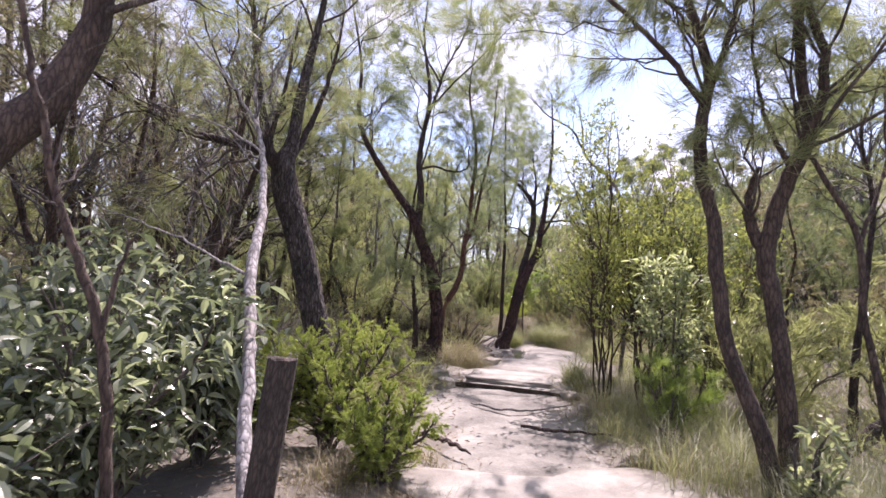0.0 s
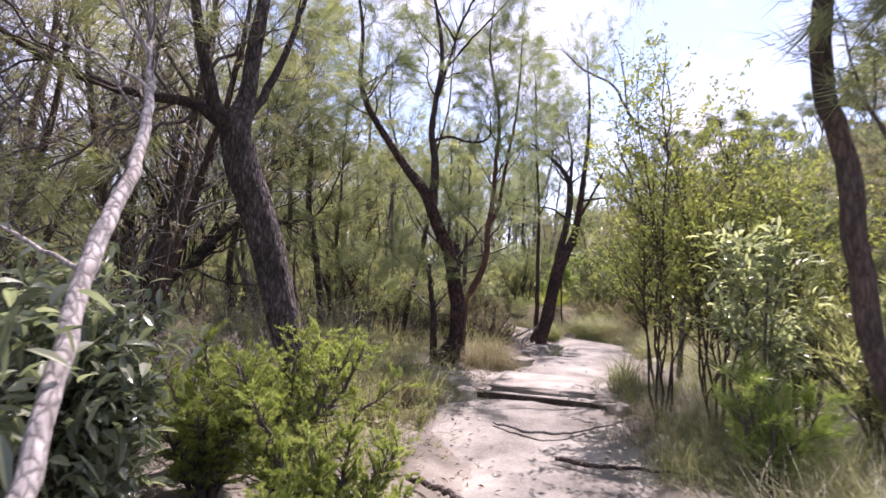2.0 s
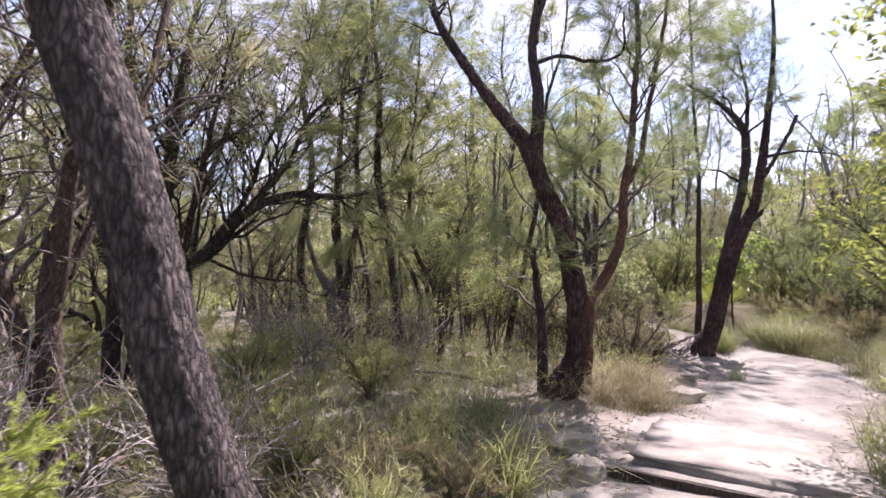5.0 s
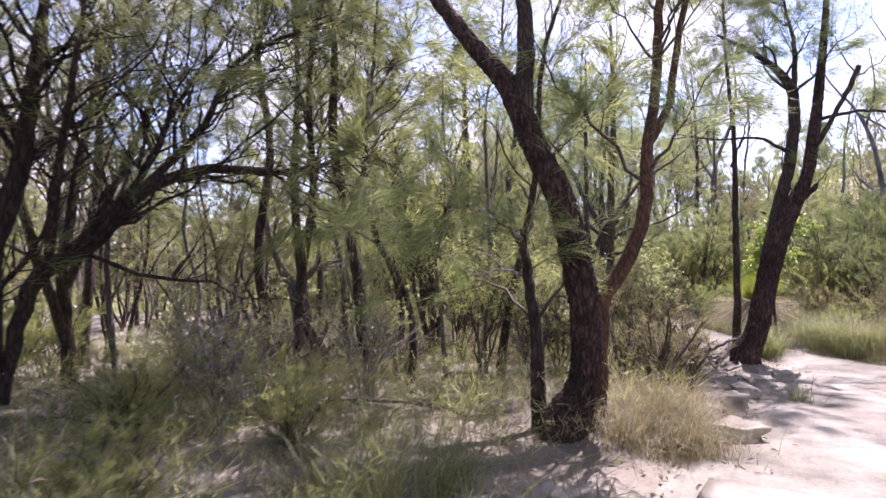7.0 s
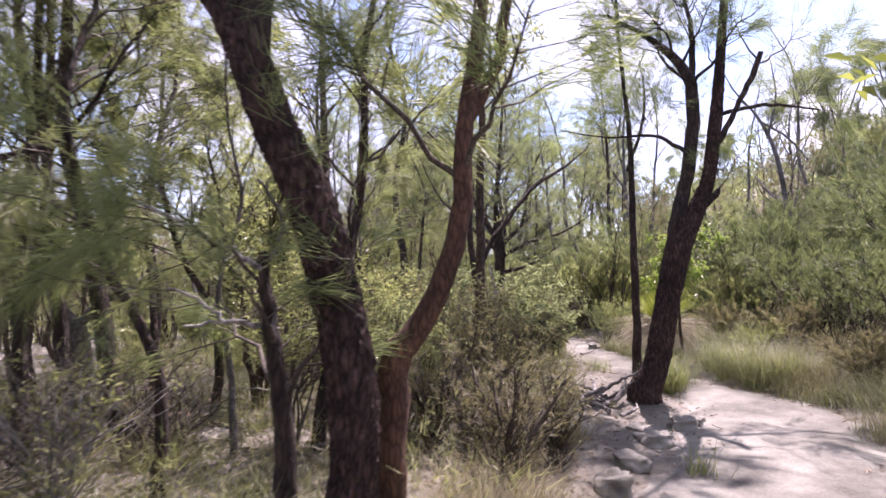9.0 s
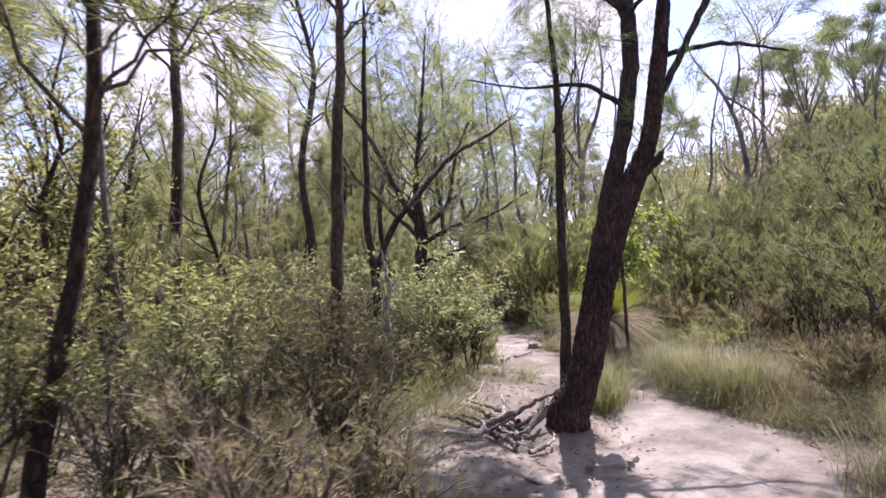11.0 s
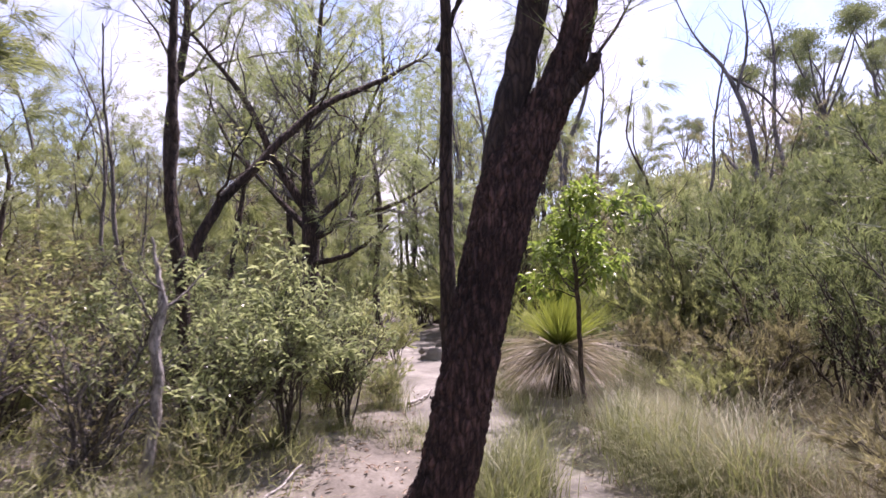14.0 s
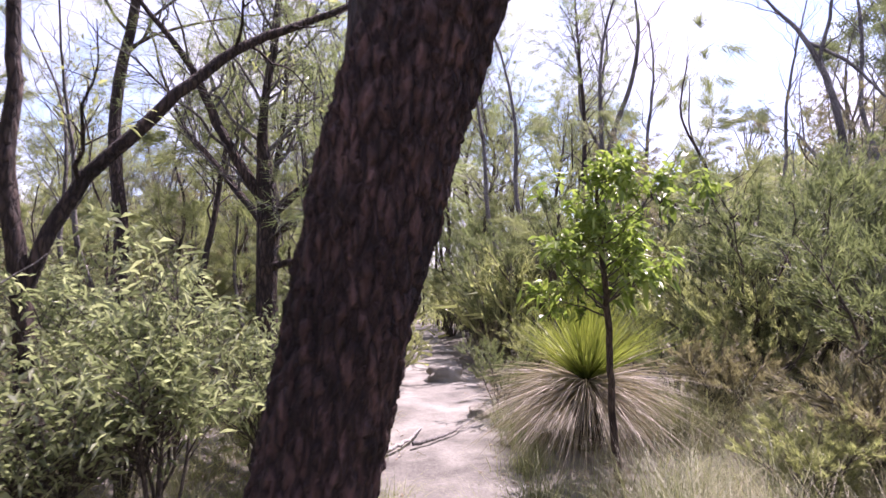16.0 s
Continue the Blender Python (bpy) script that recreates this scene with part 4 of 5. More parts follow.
tree("dead_tree", "tall thin dead tree with an arching bare top",
     [[(3.35, 10.3, 0.1, 0.045), (3.4, 10.3, 1.6, 0.04), (3.4, 10.3, 2.9, 0.036), (3.26, 10.3, 3.49, 0.034), (2.96, 10.3, 4.0, 0.031), (2.63, 10.3, 4.23, 0.028), (2.45, 10.32, 4.55, 0.025), (2.32, 10.3, 4.79, 0.021), (1.82, 10.3, 5.08, 0.015), (1.43, 10.3, 5.42, 0.008)],
      [(2.5, 10.3, 4.45, 0.018), (2.47, 10.3, 4.8, 0.015), (2.43, 10.3, 5.1, 0.012), (2.27, 10.3, 5.6, 0.006)],
      [(3.1, 10.3, 3.8, 0.018), (3.2, 10.35, 4.4, 0.014), (3.1, 10.4, 5.2, 0.006)]],
     BARK_GREY, (14, 0.7), (40, 0.35), start=0.45, bough_bark=BARK_GREY, lift=0.7, sides=8)
for x, y, h, s in ((-2.35, 5.6, 1.3, 0.7), (-2.0, 6.2, 1.1, 0.6), (-2.9, 6.1, 1.5, 0.8), (-2.6, 4.8, 1.4, 0.7), (-3.3, 6.6, 1.6, 0.8), (-1.9, 7.1, 0.9, 0.6), (-3.6, 11.9, 1.0, 0.8), (-4.4, 11.4, 1.1, 0.8), (-3.2, 11.2, 0.8, 0.7), (-5.0, 12.4, 1.3, 0.9), (-3.4, 12.9, 0.9, 0.7), (-2.4, 12.2, 0.7, 0.6)):
    shrub("dead_bush", "tangle of bare bleached twigs under the trees", (x, y), h, s, 9, BARK_PALE if y < 8 else TWIG, dict(kind="leaf", mat=LITTER, count=60, per=2, length=0.05, width=0.015, plain=True), "dead bushes", twigs=(170, 0.5), size=0.012, first=0.1, lift=0.2)

for i in range(26):
    x, y, h = 4.5 + 2.1 * rng.random(), 13.5 + 9.5 * rng.random(), 1.0 + 0.6 * rng.random()
    shrub("bare_shrub", "dark bare-stemmed shrub at the foot of the slope", (x, y), h, 0.45, 8, BARK_DARK if i % 3 else BARK_GREY, dict(kind="needle", mat=HEATH, count=110, per=8, length=0.07, width=0.006, plain=True), "bare shrubs", twigs=(80, 0.35), size=0.016, first=0.5, lift=0.8)

# shrubs beside the path
LEATHER = dict(kind="leaf", mat=GLOSSY, count=430, per=6, length=0.125, width=0.042, splay=1.0, ups=0.1, droop=0.3)
for x, y, h, s in ((-1.9, 3.2, 1.45, 0.75), (-2.6, 3.9, 1.7, 0.8), (-1.75, 4.3, 1.35, 0.6), (-2.1, 2.3, 1.2, 0.6)):
    shrub("leathery_shrub", "dense shrub of glossy dark leathery leaves", (x, y), h, s, 10, TWIG, LEATHER, "leathery shrubs", twigs=(150, 0.4), first=0.1)
FEATHER = dict(kind="needle", mat=LIME, count=4600, per=16, length=0.026, width=0.0048, spread=1.2, droop=0.1, plain=True)
shrub("feathery_bush", "bright lime-green feathery bush beside a leaning tree", (-0.98, 5.1), 1.25, 0.75, 14, TWIG, FEATHER, "feathery bushes", twigs=(900, 0.2), first=0.15, lift=0.2)
shrub("feathery_bush", "bright lime-green feathery bush beside a leaning tree", (-1.5, 5.2), 1.1, 0.6, 12, TWIG, FEATHER, "feathery bushes", twigs=(900, 0.2), first=0.15, lift=0.2)
shrub("feathery_bush", "low lime-green feathery bush at the path edge", (-0.4, 4.35), 0.72, 0.55, 12, TWIG, FEATHER, "feathery bushes", twigs=(700, 0.16), first=0.1, lift=0.2)
shrub("fern_bush", "green feathery bush in long grass", (2.35, 5.7), 0.95, 0.45, 8, TWIG, dict(FEATHER, mat=FRESH, count=450, length=0.09), twigs=(90, 0.3))
WAX = dict(kind="leaf", mat=OLIVE, count=900, per=5, length=0.06, width=0.024, splay=0.9, plain=True)
for x, y, h, s in ((2.35, 7.95, 4.9, 0.95), (2.75, 7.4, 3.4, 0.7), (3.1, 8.6, 3.9, 0.7), (2.75, 9.4, 2.8, 0.65), (3.5, 7.4, 2.6, 0.65)):
    shrub("tall_shrub", "tall open shrub with small yellow-green leaves", (x, y), h, s * 1.25, 5, BARK_BROWN, dict(WAX, mat=YELLOW_GREEN, count=820 if h > 4 else 560, per=5, length=0.07, width=0.028), "yellow-green shrubs", twigs=(260, 0.75), size=0.015, first=0.34)
shrub("silver_shrub", "shrub with broad shining grey-green leaves", (2.6, 6.25), 2.05, 0.45, 6, TWIG, dict(kind="leaf", mat=SILVER, count=220, per=6, length=0.10, width=0.032, ups=0.5), twigs=(80, 0.35), first=0.5)
shrub("silver_sapling", "small sapling with pale shining leaves in grass", (2.62, 3.95), 0.7, 0.2, 4, TWIG, dict(kind="leaf", mat=SILVER, count=40, per=5, length=0.095, width=0.034, ups=0.5), twigs=(16, 0.16))
FERNY = dict(kind="leaf", mat=OLIVE, count=620, per=9, length=0.08, width=0.024, splay=0.8, ups=0.0, plain=True)
LEAFY = ((-1.0, 15.1, 1.35, 0.7), (-1.4, 15.9, 1.6, 0.8), (0.3, 17.1, 1.6, 0.55), (-0.35, 17.5, 1.3, 0.6), (-0.1, 16.75, 1.0, 0.5), (-0.9, 17.7, 1.7, 0.8), (0.5, 17.9, 1.2, 0.5), (-2.2, 16.8, 1.9, 0.9), (-1.2, 14.1, 1.5, 0.7), (-2.1, 13.6, 1.8, 0.8), (-0.7, 13.4, 1.3, 0.7),
         (0.25, 13.5, 1.5, 0.55), (-0.9, 16.5, 1.4, 0.7), (-1.5, 12.6, 1.6, 0.7), (-1.9, 18.4, 1.9, 0.8), (-3.2, 18.0, 2.0, 0.9))
for i, (x, y, h, s) in enumerate(LEAFY):
    # beyond y = 16 near the track, the paler leaf colour stands in for sunlight
    m, w = ((OLIVE, "leafy olive-green understorey shrub"), (BROWNISH, "dull brownish understorey shrub"), (SILVER, "leafy understorey shrub with shining grey-green leaves"), (OLIVE, "leafy olive-green understorey shrub"))[2 if y > 16 and x > -1.2 else (i * 3) % 4]
    shrub("leafy_shrub", w, (x, y), h, s, 9, TWIG, dict(FERNY, mat=m, count=240, length=(0.066 if y > 16 else 0.05) + 0.012 * (i % 3), width=0.019 if y > 16 else 0.015, droop=0.3), "leafy shrubs", twigs=(220, 0.5), first=0.35, size=0.012)
for x, y, h, s in ((-2.7, 14.0, 3.9, 1.0), (-3.4, 15.6, 4.2, 1.1)):
    shrub("tall_shrub", "tall shrub with clusters of mid-green leaves", (x, y), h, s, 6, BARK_BROWN, dict(WAX, count=900, length=0.075, width=0.022), "tall shrubs", twigs=(220, 0.6), size=0.035, first=0.35)
for x, y, h, s in ((-0.5, 14.9, 1.5, 0.6), (-1.5, 14.9, 1.8, 0.7), (-0.6, 16.0, 1.4, 0.6), (-1.8, 17.4, 1.9, 0.7), (-1.0, 13.0, 1.3, 0.6), (-2.9, 9.9, 1.3, 0.6), (-2.2, 11.0, 1.1, 0.5), (-4.0, 10.6, 1.4, 0.7), (-3.5, 7.0, 1.6, 0.7), (-4.6, 5.4, 2.2, 0.9), (-3.4, 5.6, 1.9, 0.7), (6.2, 14.5, 1.4, 0.8), (5.6, 17.2, 1.3, 0.8), (5.4, 20.3, 1.2, 0.8)):
    shrub("twiggy_shrub", "half-dead twiggy grey-brown shrub", (x, y), h, s, 7, BARK_PALE if x < -2 else BARK_GREY, dict(kind="leaf", mat=FLOOR if x < -2 else BROWNISH, count=160, per=3, length=0.06, width=0.018, plain=True), "twiggy shrubs", twigs=(130, 0.5), size=0.014, first=0.1)
for x, y, h, s in ((0.45, 12.0, 0.95, 0.45), (0.15, 12.5, 1.0, 0.5), (0.75, 12.7, 0.8, 0.4), (-0.35, 13.0, 1.1, 0.5)):
    shrub("brown_shrub", "low twiggy shrub with dull brown foliage", (x, y), h, s, 9, TWIG, dict(kind="needle", mat=BROWNISH, count=460, per=9, length=0.07, width=0.006, plain=True), "brown shrubs", twigs=(170, 0.3), first=0.05)
sapling = tree("gum_sapling", "young sapling with a bright green leafy crown",
               [[(2.80, 18.91, 0.2, 0.03), (2.77, 18.91, 0.6, 0.028), (2.72, 18.91, 1.66, 0.024), (2.67, 18.91, 2.28, 0.016), (2.66, 18.91, 2.6, 0.008)]],
               BARK_BROWN, (30, 0.6), (110, 0.22), dict(kind="leaf", mat=FRESH, count=330, per=7, length=0.09, width=0.036, droop=0.4), start=0.48, lift=0.05, sides=8, category="sapling")


def grass_tree(x, y):
    """A grass tree: a stout stump, a ball of stiff green leaves above and a skirt of dead ones below."""
    top = thing("grass_tree", (x, y, on_ground(x, y)), "grass tree with stiff yellow-green leaves and a dead skirt", "grass tree")
    g = Geo()
    limb(g, [(0, 0, -0.1, 0.13), (0, 0, 0.25, 0.12), (0.01, 0, 0.55, 0.11), (0.02, 0, 0.66, 0.05)], k=12, rough=0.08)
    part("stump", g, BARK_DARK, top, smooth=True)
    for name, mat, count, up0, up1, L in (("leaf_crown", SPIKE, 1000, 0.5, 1.5, 0.9), ("dead_skirt", SKIRT, 1200, -0.55, 0.35, 1.1)):
        g = Geo()
        ang, el = rng.random(count) * 6.283, up0 + (up1 - up0) * rng.random(count)
        d = np.stack([np.cos(ang) * np.cos(el), np.sin(ang) * np.cos(el), np.sin(el)], 1)
        p0 = np.array([0, 0, 0.58]) + d * 0.06
        ln = L * (0.6 + 0.5 * rng.random(count))[:, None]
        w = unit(np.cross(d, rng.normal(size=d.shape))) * 0.004
        sag = rng.normal(size=(count, 3)) * 0.07 + np.array([0, 0, -1.0]) * (0.06 if up0 > 0 else 0.34) * (0.4 + 1.2 * rng.random((count, 1)))
        rows = []
        for s in (0, 0.4, 0.75, 1.0):
            c = p0 + d * ln * s + sag * ln * s**2
            rows += [c - w * (1.1 - s), c + w * (1.1 - s)]
        b = np.arange(count)[:, None] * 8
        g.add(np.stack(rows, 1).reshape(-1, 3), quads=np.concatenate([b + [[2 * i, 2 * i + 1, 2 * i + 3, 2 * i + 2]] for i in range(3)]))
        part(name, g, mat, top)
    return top


grass_tree(2.55, 19.75)

# the woodland behind: some trees built once, then repeated
far_needle = dict(kind="needle", mat=NEEDLE, count=800, per=10, length=0.24, width=0.010, plain=True)
KINDS = []
for h, r, m in ((7.2, 0.085, NEEDLE), (8.8, 0.10, NEEDLE_BLUE), (5.8, 0.065, NEEDLE)):
    KINDS.append(tree("oak_tree", "slender dark tree with wispy needle foliage", [straight(h, (rng.normal() * 0.08, rng.normal() * 0.08), r)], BARK_DARK, (46, 1.6), (190, 0.7),
                      dict(far_needle, mat=m), start=0.38, group="woodland trees", sides=7, apart=False))
for h, r, m in ((4.4, 0.05, BROWNISH), (3.6, 0.045, OLIVE)):
    KINDS.append(tree("tea_tree", "twiggy thicket tree of the woodland", [straight(h, (rng.normal() * 0.12, rng.normal() * 0.12), r), straight(h * 0.9, (0.2, 0.1), r * 0.8), straight(h * 0.85, (-0.2, 0.1), r * 0.7)], BARK_BROWN,
                      (50, 1.1), (190, 0.55), dict(kind="needle", mat=m, count=1000, per=8, length=0.14, width=0.012, plain=True), start=0.1, group="woodland trees", sides=6, bough_bark=BARK_GREY, apart=False))
gums = []
for h, r in ((8.5, 0.12), (7.0, 0.09), (7.8, 0.10)):
    limbs = [straight(h * 0.8, (0.03, 0.05), r)]
    for i in range(5):
        a, o = i * 1.26 + rng.random(), 1.0 + 1.1 * rng.random()
        z0, z1 = h * rng.uniform(0.4, 0.6), h * rng.uniform(0.78, 1.0)
        limbs.append([(0.03 * z0, 0.05 * z0, z0, r * 0.5), (0.55 * o * math.cos(a), 0.55 * o * math.sin(a), z0 + 0.55 * (z1 - z0), r * 0.35), (o * math.cos(a + 0.3), o * math.sin(a + 0.3), z1, 0.02)])
    gums.append(tree("gum_tree", "grey-trunked gum tree with a clumped crown", limbs, BARK_GREY, (24, 0.7), (80, 0.4),
                     dict(kind="leaf", mat=GUM, count=190, per=26, length=0.14, width=0.044, splay=1.2, ups=-0.2, plain=True, puff=0.22), start=0.8, group="gum trees", sides=7, bough_bark=BARK_GREY, twig_start=0.6, apart=False, bough_start=0.7))
bare = [tree("dead_tree", "bare dead tree with grey spindly limbs", [straight(h, (rng.normal() * 0.1, 0.05), r)], BARK_GREY, (18, 1.5), (60, 0.6), start=0.3, group="dead trees", sides=6, bough_bark=BARK_GREY, lift=0.9, apart=False) for h, r in ((7.0, 0.07), (5.5, 0.05))]
poles = [tree("thin_tree", "thin dark pole-like tree of the woodland", [straight(h, (rng.normal() * 0.1, rng.normal() * 0.1), r, 0.1)], BARK_DARK, (16, 1.0), (44, 0.45), dict(kind="needle", mat=NEEDLE, count=560, per=9, length=0.22, width=0.009, plain=True), start=0.25, group="thin trees", sides=6, apart=False) for h, r in ((4.8, 0.045), (3.8, 0.04))]
HEATHS = [shrub("heath_shrub", w, (60.0 + i, -60.0), h, s, 11, TWIG, dict(kind="needle", mat=m, count=1150, per=9, length=0.085, width=0.01, spread=0.75, droop=0.0, plain=True), "heath shrubs", twigs=(170, 0.45), size=0.016, first=f, apart=False)
          for i, (h, s, f, m, w) in enumerate(((1.8, 1.0, 0.4, HEATH, "heath shrub with fine green foliage"), (1.3, 0.75, 0.3, OLIVE, "rounded heath shrub with olive foliage"), (2.4, 1.1, 0.5, HEATH, "tall heath shrub with fine green foliage"), (1.0, 0.65, 0.1, BROWNISH, "dull brown twiggy heath shrub"), (1.1, 0.85, 0.05, FLOOR, "loose feathery yellow-green shrub")))]


def clear(x, y, gap):
    return path_at(x, y) * 0.95 > 0.95 + gap


CANOPY = tree("tea_tree", "dense twiggy tea tree with a dark tangled crown",
              [[(-2.95, 7.0, 0.0, 0.08), (-3.05, 7.0, 1.4, 0.07), (-2.9, 7.1, 2.8, 0.05), (-2.7, 7.1, 4.2, 0.03), (-2.6, 7.2, 5.6, 0.01)],
               [(-3.0, 7.0, 0.6, 0.06), (-3.4, 6.8, 1.9, 0.05), (-3.7, 6.7, 3.3, 0.035), (-3.8, 6.6, 4.9, 0.01)],
               [(-3.03, 7.0, 1.2, 0.05), (-2.6, 6.8, 2.4, 0.04), (-2.2, 6.7, 3.6, 0.03), (-2.0, 6.6, 4.8, 0.01)],
               [(-3.0, 7.05, 1.5, 0.05), (-3.1, 7.6, 2.6, 0.04), (-3.2, 8.0, 3.9, 0.025), (-3.2, 8.2, 5.0, 0.01)]],
              BARK_BROWN, (110, 1.3), (700, 0.55), dict(kind="needle", mat=BROWNISH, count=760, per=9, length=0.13, width=0.008, plain=True), start=0.3, lift=0.3, group="tangled trees", sides=8, bough_bark=BARK_GREY, apart=False)
for x, y, a, s in ((-4.5, 6.9, 80, 1.0), (-3.9, 5.4, 200, 0.85), (-6.0, 10.8, 60, 1.0), (-5.0, 4.2, 20, 0.9)):
    place(CANOPY, x, y, a, s)
masters = KINDS + gums + bare + poles + HEATHS
spots = np.random.default_rng(11)
taken = []


def scatter(obs, n, box, size, gap, keep=None, sink=0.0):
    """n copies at loose random places inside the box (x0, x1, y0, y1)."""
    done, tries = 0, 0
    while done < n and tries < n * 60:
        tries += 1
        x, y = spots.uniform(box[0], box[1]), spots.uniform(box[2], box[3])
        s = spots.uniform(*size)
        if not clear(x, y, gap) or (keep and not keep(x, y)) or any((x - a) ** 2 + (y - b) ** 2 < d * d for a, b, d in taken):
            continue
        place(obs[spots.integers(len(obs))], x, y, spots.uniform(0, 360), s, sink)
        taken.append((x, y, 0.55 * s))
        done += 1


for x, y, k, s in ((-5.07, 13.2, 1, 0.9), (-6.4, 16.6, 0, 0.95), (-2.8, 19.5, 1, 1.0), (-8.0, 6.5, 1, 1.1), (-5.2, 4.6, 3, 1.1), (-6.0, 7.2, 0, 1.0), (-1.8, 21.5, 0, 0.9), (4.8, 6.5, 2, 0.8),
                   (-4.6, 3.4, 3, 1.15), (-6.4, 5.6, 3, 1.2), (-3.6, 11.9, 0, 0.8), (-0.9, 23.5, 1, 0.8), (4.6, 11.0, 4, 0.8), (5.4, 8.6, 3, 0.8), (-7.4, 12.0, 0, 1.0)):
    place(KINDS[k], x, y, x * 77 % 360, s)
    taken.append((x, y, 0.6))
for x, y, a, size in ((1.55, 28.0, 10, 1.25), (2.35, 29.0, 130, 1.3), (3.3, 28.5, 250, 1.2), (0.6, 27.5, 70, 1.1), (6.4, 30.0, 200, 1.1), (9.0, 29.0, 300, 1.2)):
    place(bare[0], x, y, a, size)
    taken.append((x, y, 0.5))
place(poles[0], -1.3, 12.7, 40, 1.3)
place(poles[1], -2.0, 11.6, 140, 1.2)
west = lambda x, y: x < -1.6 - 0.25 * max(y - 18, 0) * (y > 18) and not (y < 9 and x > -3.5)
scatter(KINDS[:3], 22, (-24, -3.4, 11, 38), (0.7, 1.15), 0.8, west)
scatter(KINDS[3:], 18, (-18, -4.5, 1, 32), (0.7, 1.2), 0.8, west)
scatter(poles, 50, (-18, -1.2, 11, 38), (0.7, 1.4), 0.5, west)
scatter(bare, 22, (-14, -1.5, 10, 36), (0.6, 1.0), 0.8, west)
scatter(KINDS[:3], 14, (-9, 0.5, 27, 50), (0.8, 1.0), 1.0)
scatter(KINDS[3:], 16, (-5, 9, 24, 40), (0.7, 0.95), 1.0)
scatter(poles, 16, (-5, 5, 22, 36), (0.7, 1.2), 0.6)
scatter(KINDS[:3], 18, (-12, 3, 25, 40), (0.8, 1.1), 0.8)
scatter(KINDS[3:], 22, (-12, 1, 21, 33), (0.8, 1.1), 0.6, west)
scatter(KINDS[3:], 26, (-24, -7, 12, 34), (0.9, 1.2), 0.8, west)
scatter(bare, 16, (-8, 0.5, 20, 28), (0.5, 0.85), 0.6)
scatter(poles, 14, (-6, 1.0, 20, 27), (0.6, 0.9), 0.5)
scatter(gums, 28, (3, 28, 31, 52), (0.5, 0.75), 1.0)
scatter(KINDS[:3], 22, (-12, 4, 27, 44), (0.95, 1.2), 1.0)
scatter(bare, 12, (3, 16, 24, 42), (0.5, 0.8), 1.0)
scatter(gums, 22, (-50, 8, 40, 80), (0.9, 1.4), 1.0)
scatter(gums, 10, (9, 36, -8, 26), (0.6, 0.9), 1.0)
scatter(KINDS[3:], 10, (7, 20, -4, 9), (0.6, 0.9), 1.0)
for x, y, k, h in ((-0.8, 7.2, 4, 0.35), (-0.55, 7.75, 3, 0.38), (-1.15, 7.6, 3, 0.45), (-0.95, 8.3, 4, 0.35), (-0.55, 6.75, 3, 0.3), (-0.3, 7.3, 4, 0.22), (-1.7, 7.7, 4, 0.5), (-2.4, 8.4, 4, 0.5), (-2.0, 9.5, 4, 0.5), (-3.1, 7.4, 4, 0.6), (-3.3, 9.3, 4, 0.55), (-2.7, 10.6, 4, 0.35), (4.55, 21.9, 2, 1.15), (4.9, 22.1, 0, 1.3), (4.2, 22.0, 1, 1.3), (5.0, 16.4, 0, 0.9), (5.2, 18.0, 2, 0.8), (4.9, 19.6, 0, 1.0), (5.6, 21.0, 2, 0.9), (4.3, 15.9, 3, 0.7), (4.5, 18.7, 3, 0.9), (3.9, 18.4, 1, 0.5), (3.8, 20.4, 3, 0.8), (4.4, 21.3, 1, 0.9), (3.5, 21.6, 0, 0.7), (4.9, 14.6, 3, 0.8), (0.55, 19.0, 1, 0.4), (0.1, 18.3, 1, 0.5), (1.55, 20.9, 0, 0.5), (1.9, 22.0, 1, 0.7), (-0.3, 22.4, 1, 0.6)):
    place(HEATHS[k], x, y, x * 91 % 360, h)
    taken.append((x, y, 0.5))
scatter([HEATHS[0], HEATHS[2]], 66, (6.0, 11.5, 12, 30), (0.85, 1.25), 0.4)
scatter(HEATHS[:3], 40, (9, 20, 10, 40), (1.0, 1.5), 0.4)
scatter(HEATHS[:4], 34, (3.6, 12, -1, 11), (0.7, 1.2), 0.4)
scatter([HEATHS[1], HEATHS[4], HEATHS[4]], 34, (-11, -0.9, 9, 24), (0.35, 0.8), 0.4)
scatter(HEATHS[:4], 26, (-4, 5, 20, 34), (0.5, 1.0), 0.3)
scatter(HEATHS[:3], 26, (-6, 3, 24, 34), (1.1, 1.7), 0.5)
scatter(HEATHS[:3], 50, (10, 40, 12, 56), (1.2, 2.0), 1.0)
# the pattern plants themselves stand at the edge of the wood
for i, ob in enumerate(masters):
    x, y = -9 - 2.1 * i, 4.0 - 1.6 * (i % 5)
    ob.location = (x, y, on_ground(x, y))


# ---- grass and litter ----
def tussocks(n, box, gap, height_range, per, keep=None, radius=0.12):
    """Roots of blades gathered in n tussocks: places and blade heights."""
    roots, hs = [], []
    made = 0
    while made < n:
        x, y = spots.uniform(box[0], box[1]), spots.uniform(box[2], box[3])
        if not clear(x, y, gap) or (keep and not keep(x, y)):
            made += 0.2
            continue
        made += 1
        k = int(per * spots.uniform(0.5, 1.4))
        r = radius * spots.uniform(0.6, 1.5)
        px_, py_ = x + spots.normal(size=k) * r, y + spots.normal(size=k) * r
        roots.append(np.stack([px_, py_, height(px_, py_) - 0.02], 1))
        hs.append(np.full(k, spots.uniform(*height_range)))
    return np.concatenate(roots), np.concatenate(hs)


def grass(name, label, mat, areas, width, lean):
    g = Geo()
    for args in areas:
        roots, hs = tussocks(*args)
        blades(g, roots, hs, width, lean)
    return tagged(part(name, g, mat), label, "grass", kind="stuff")


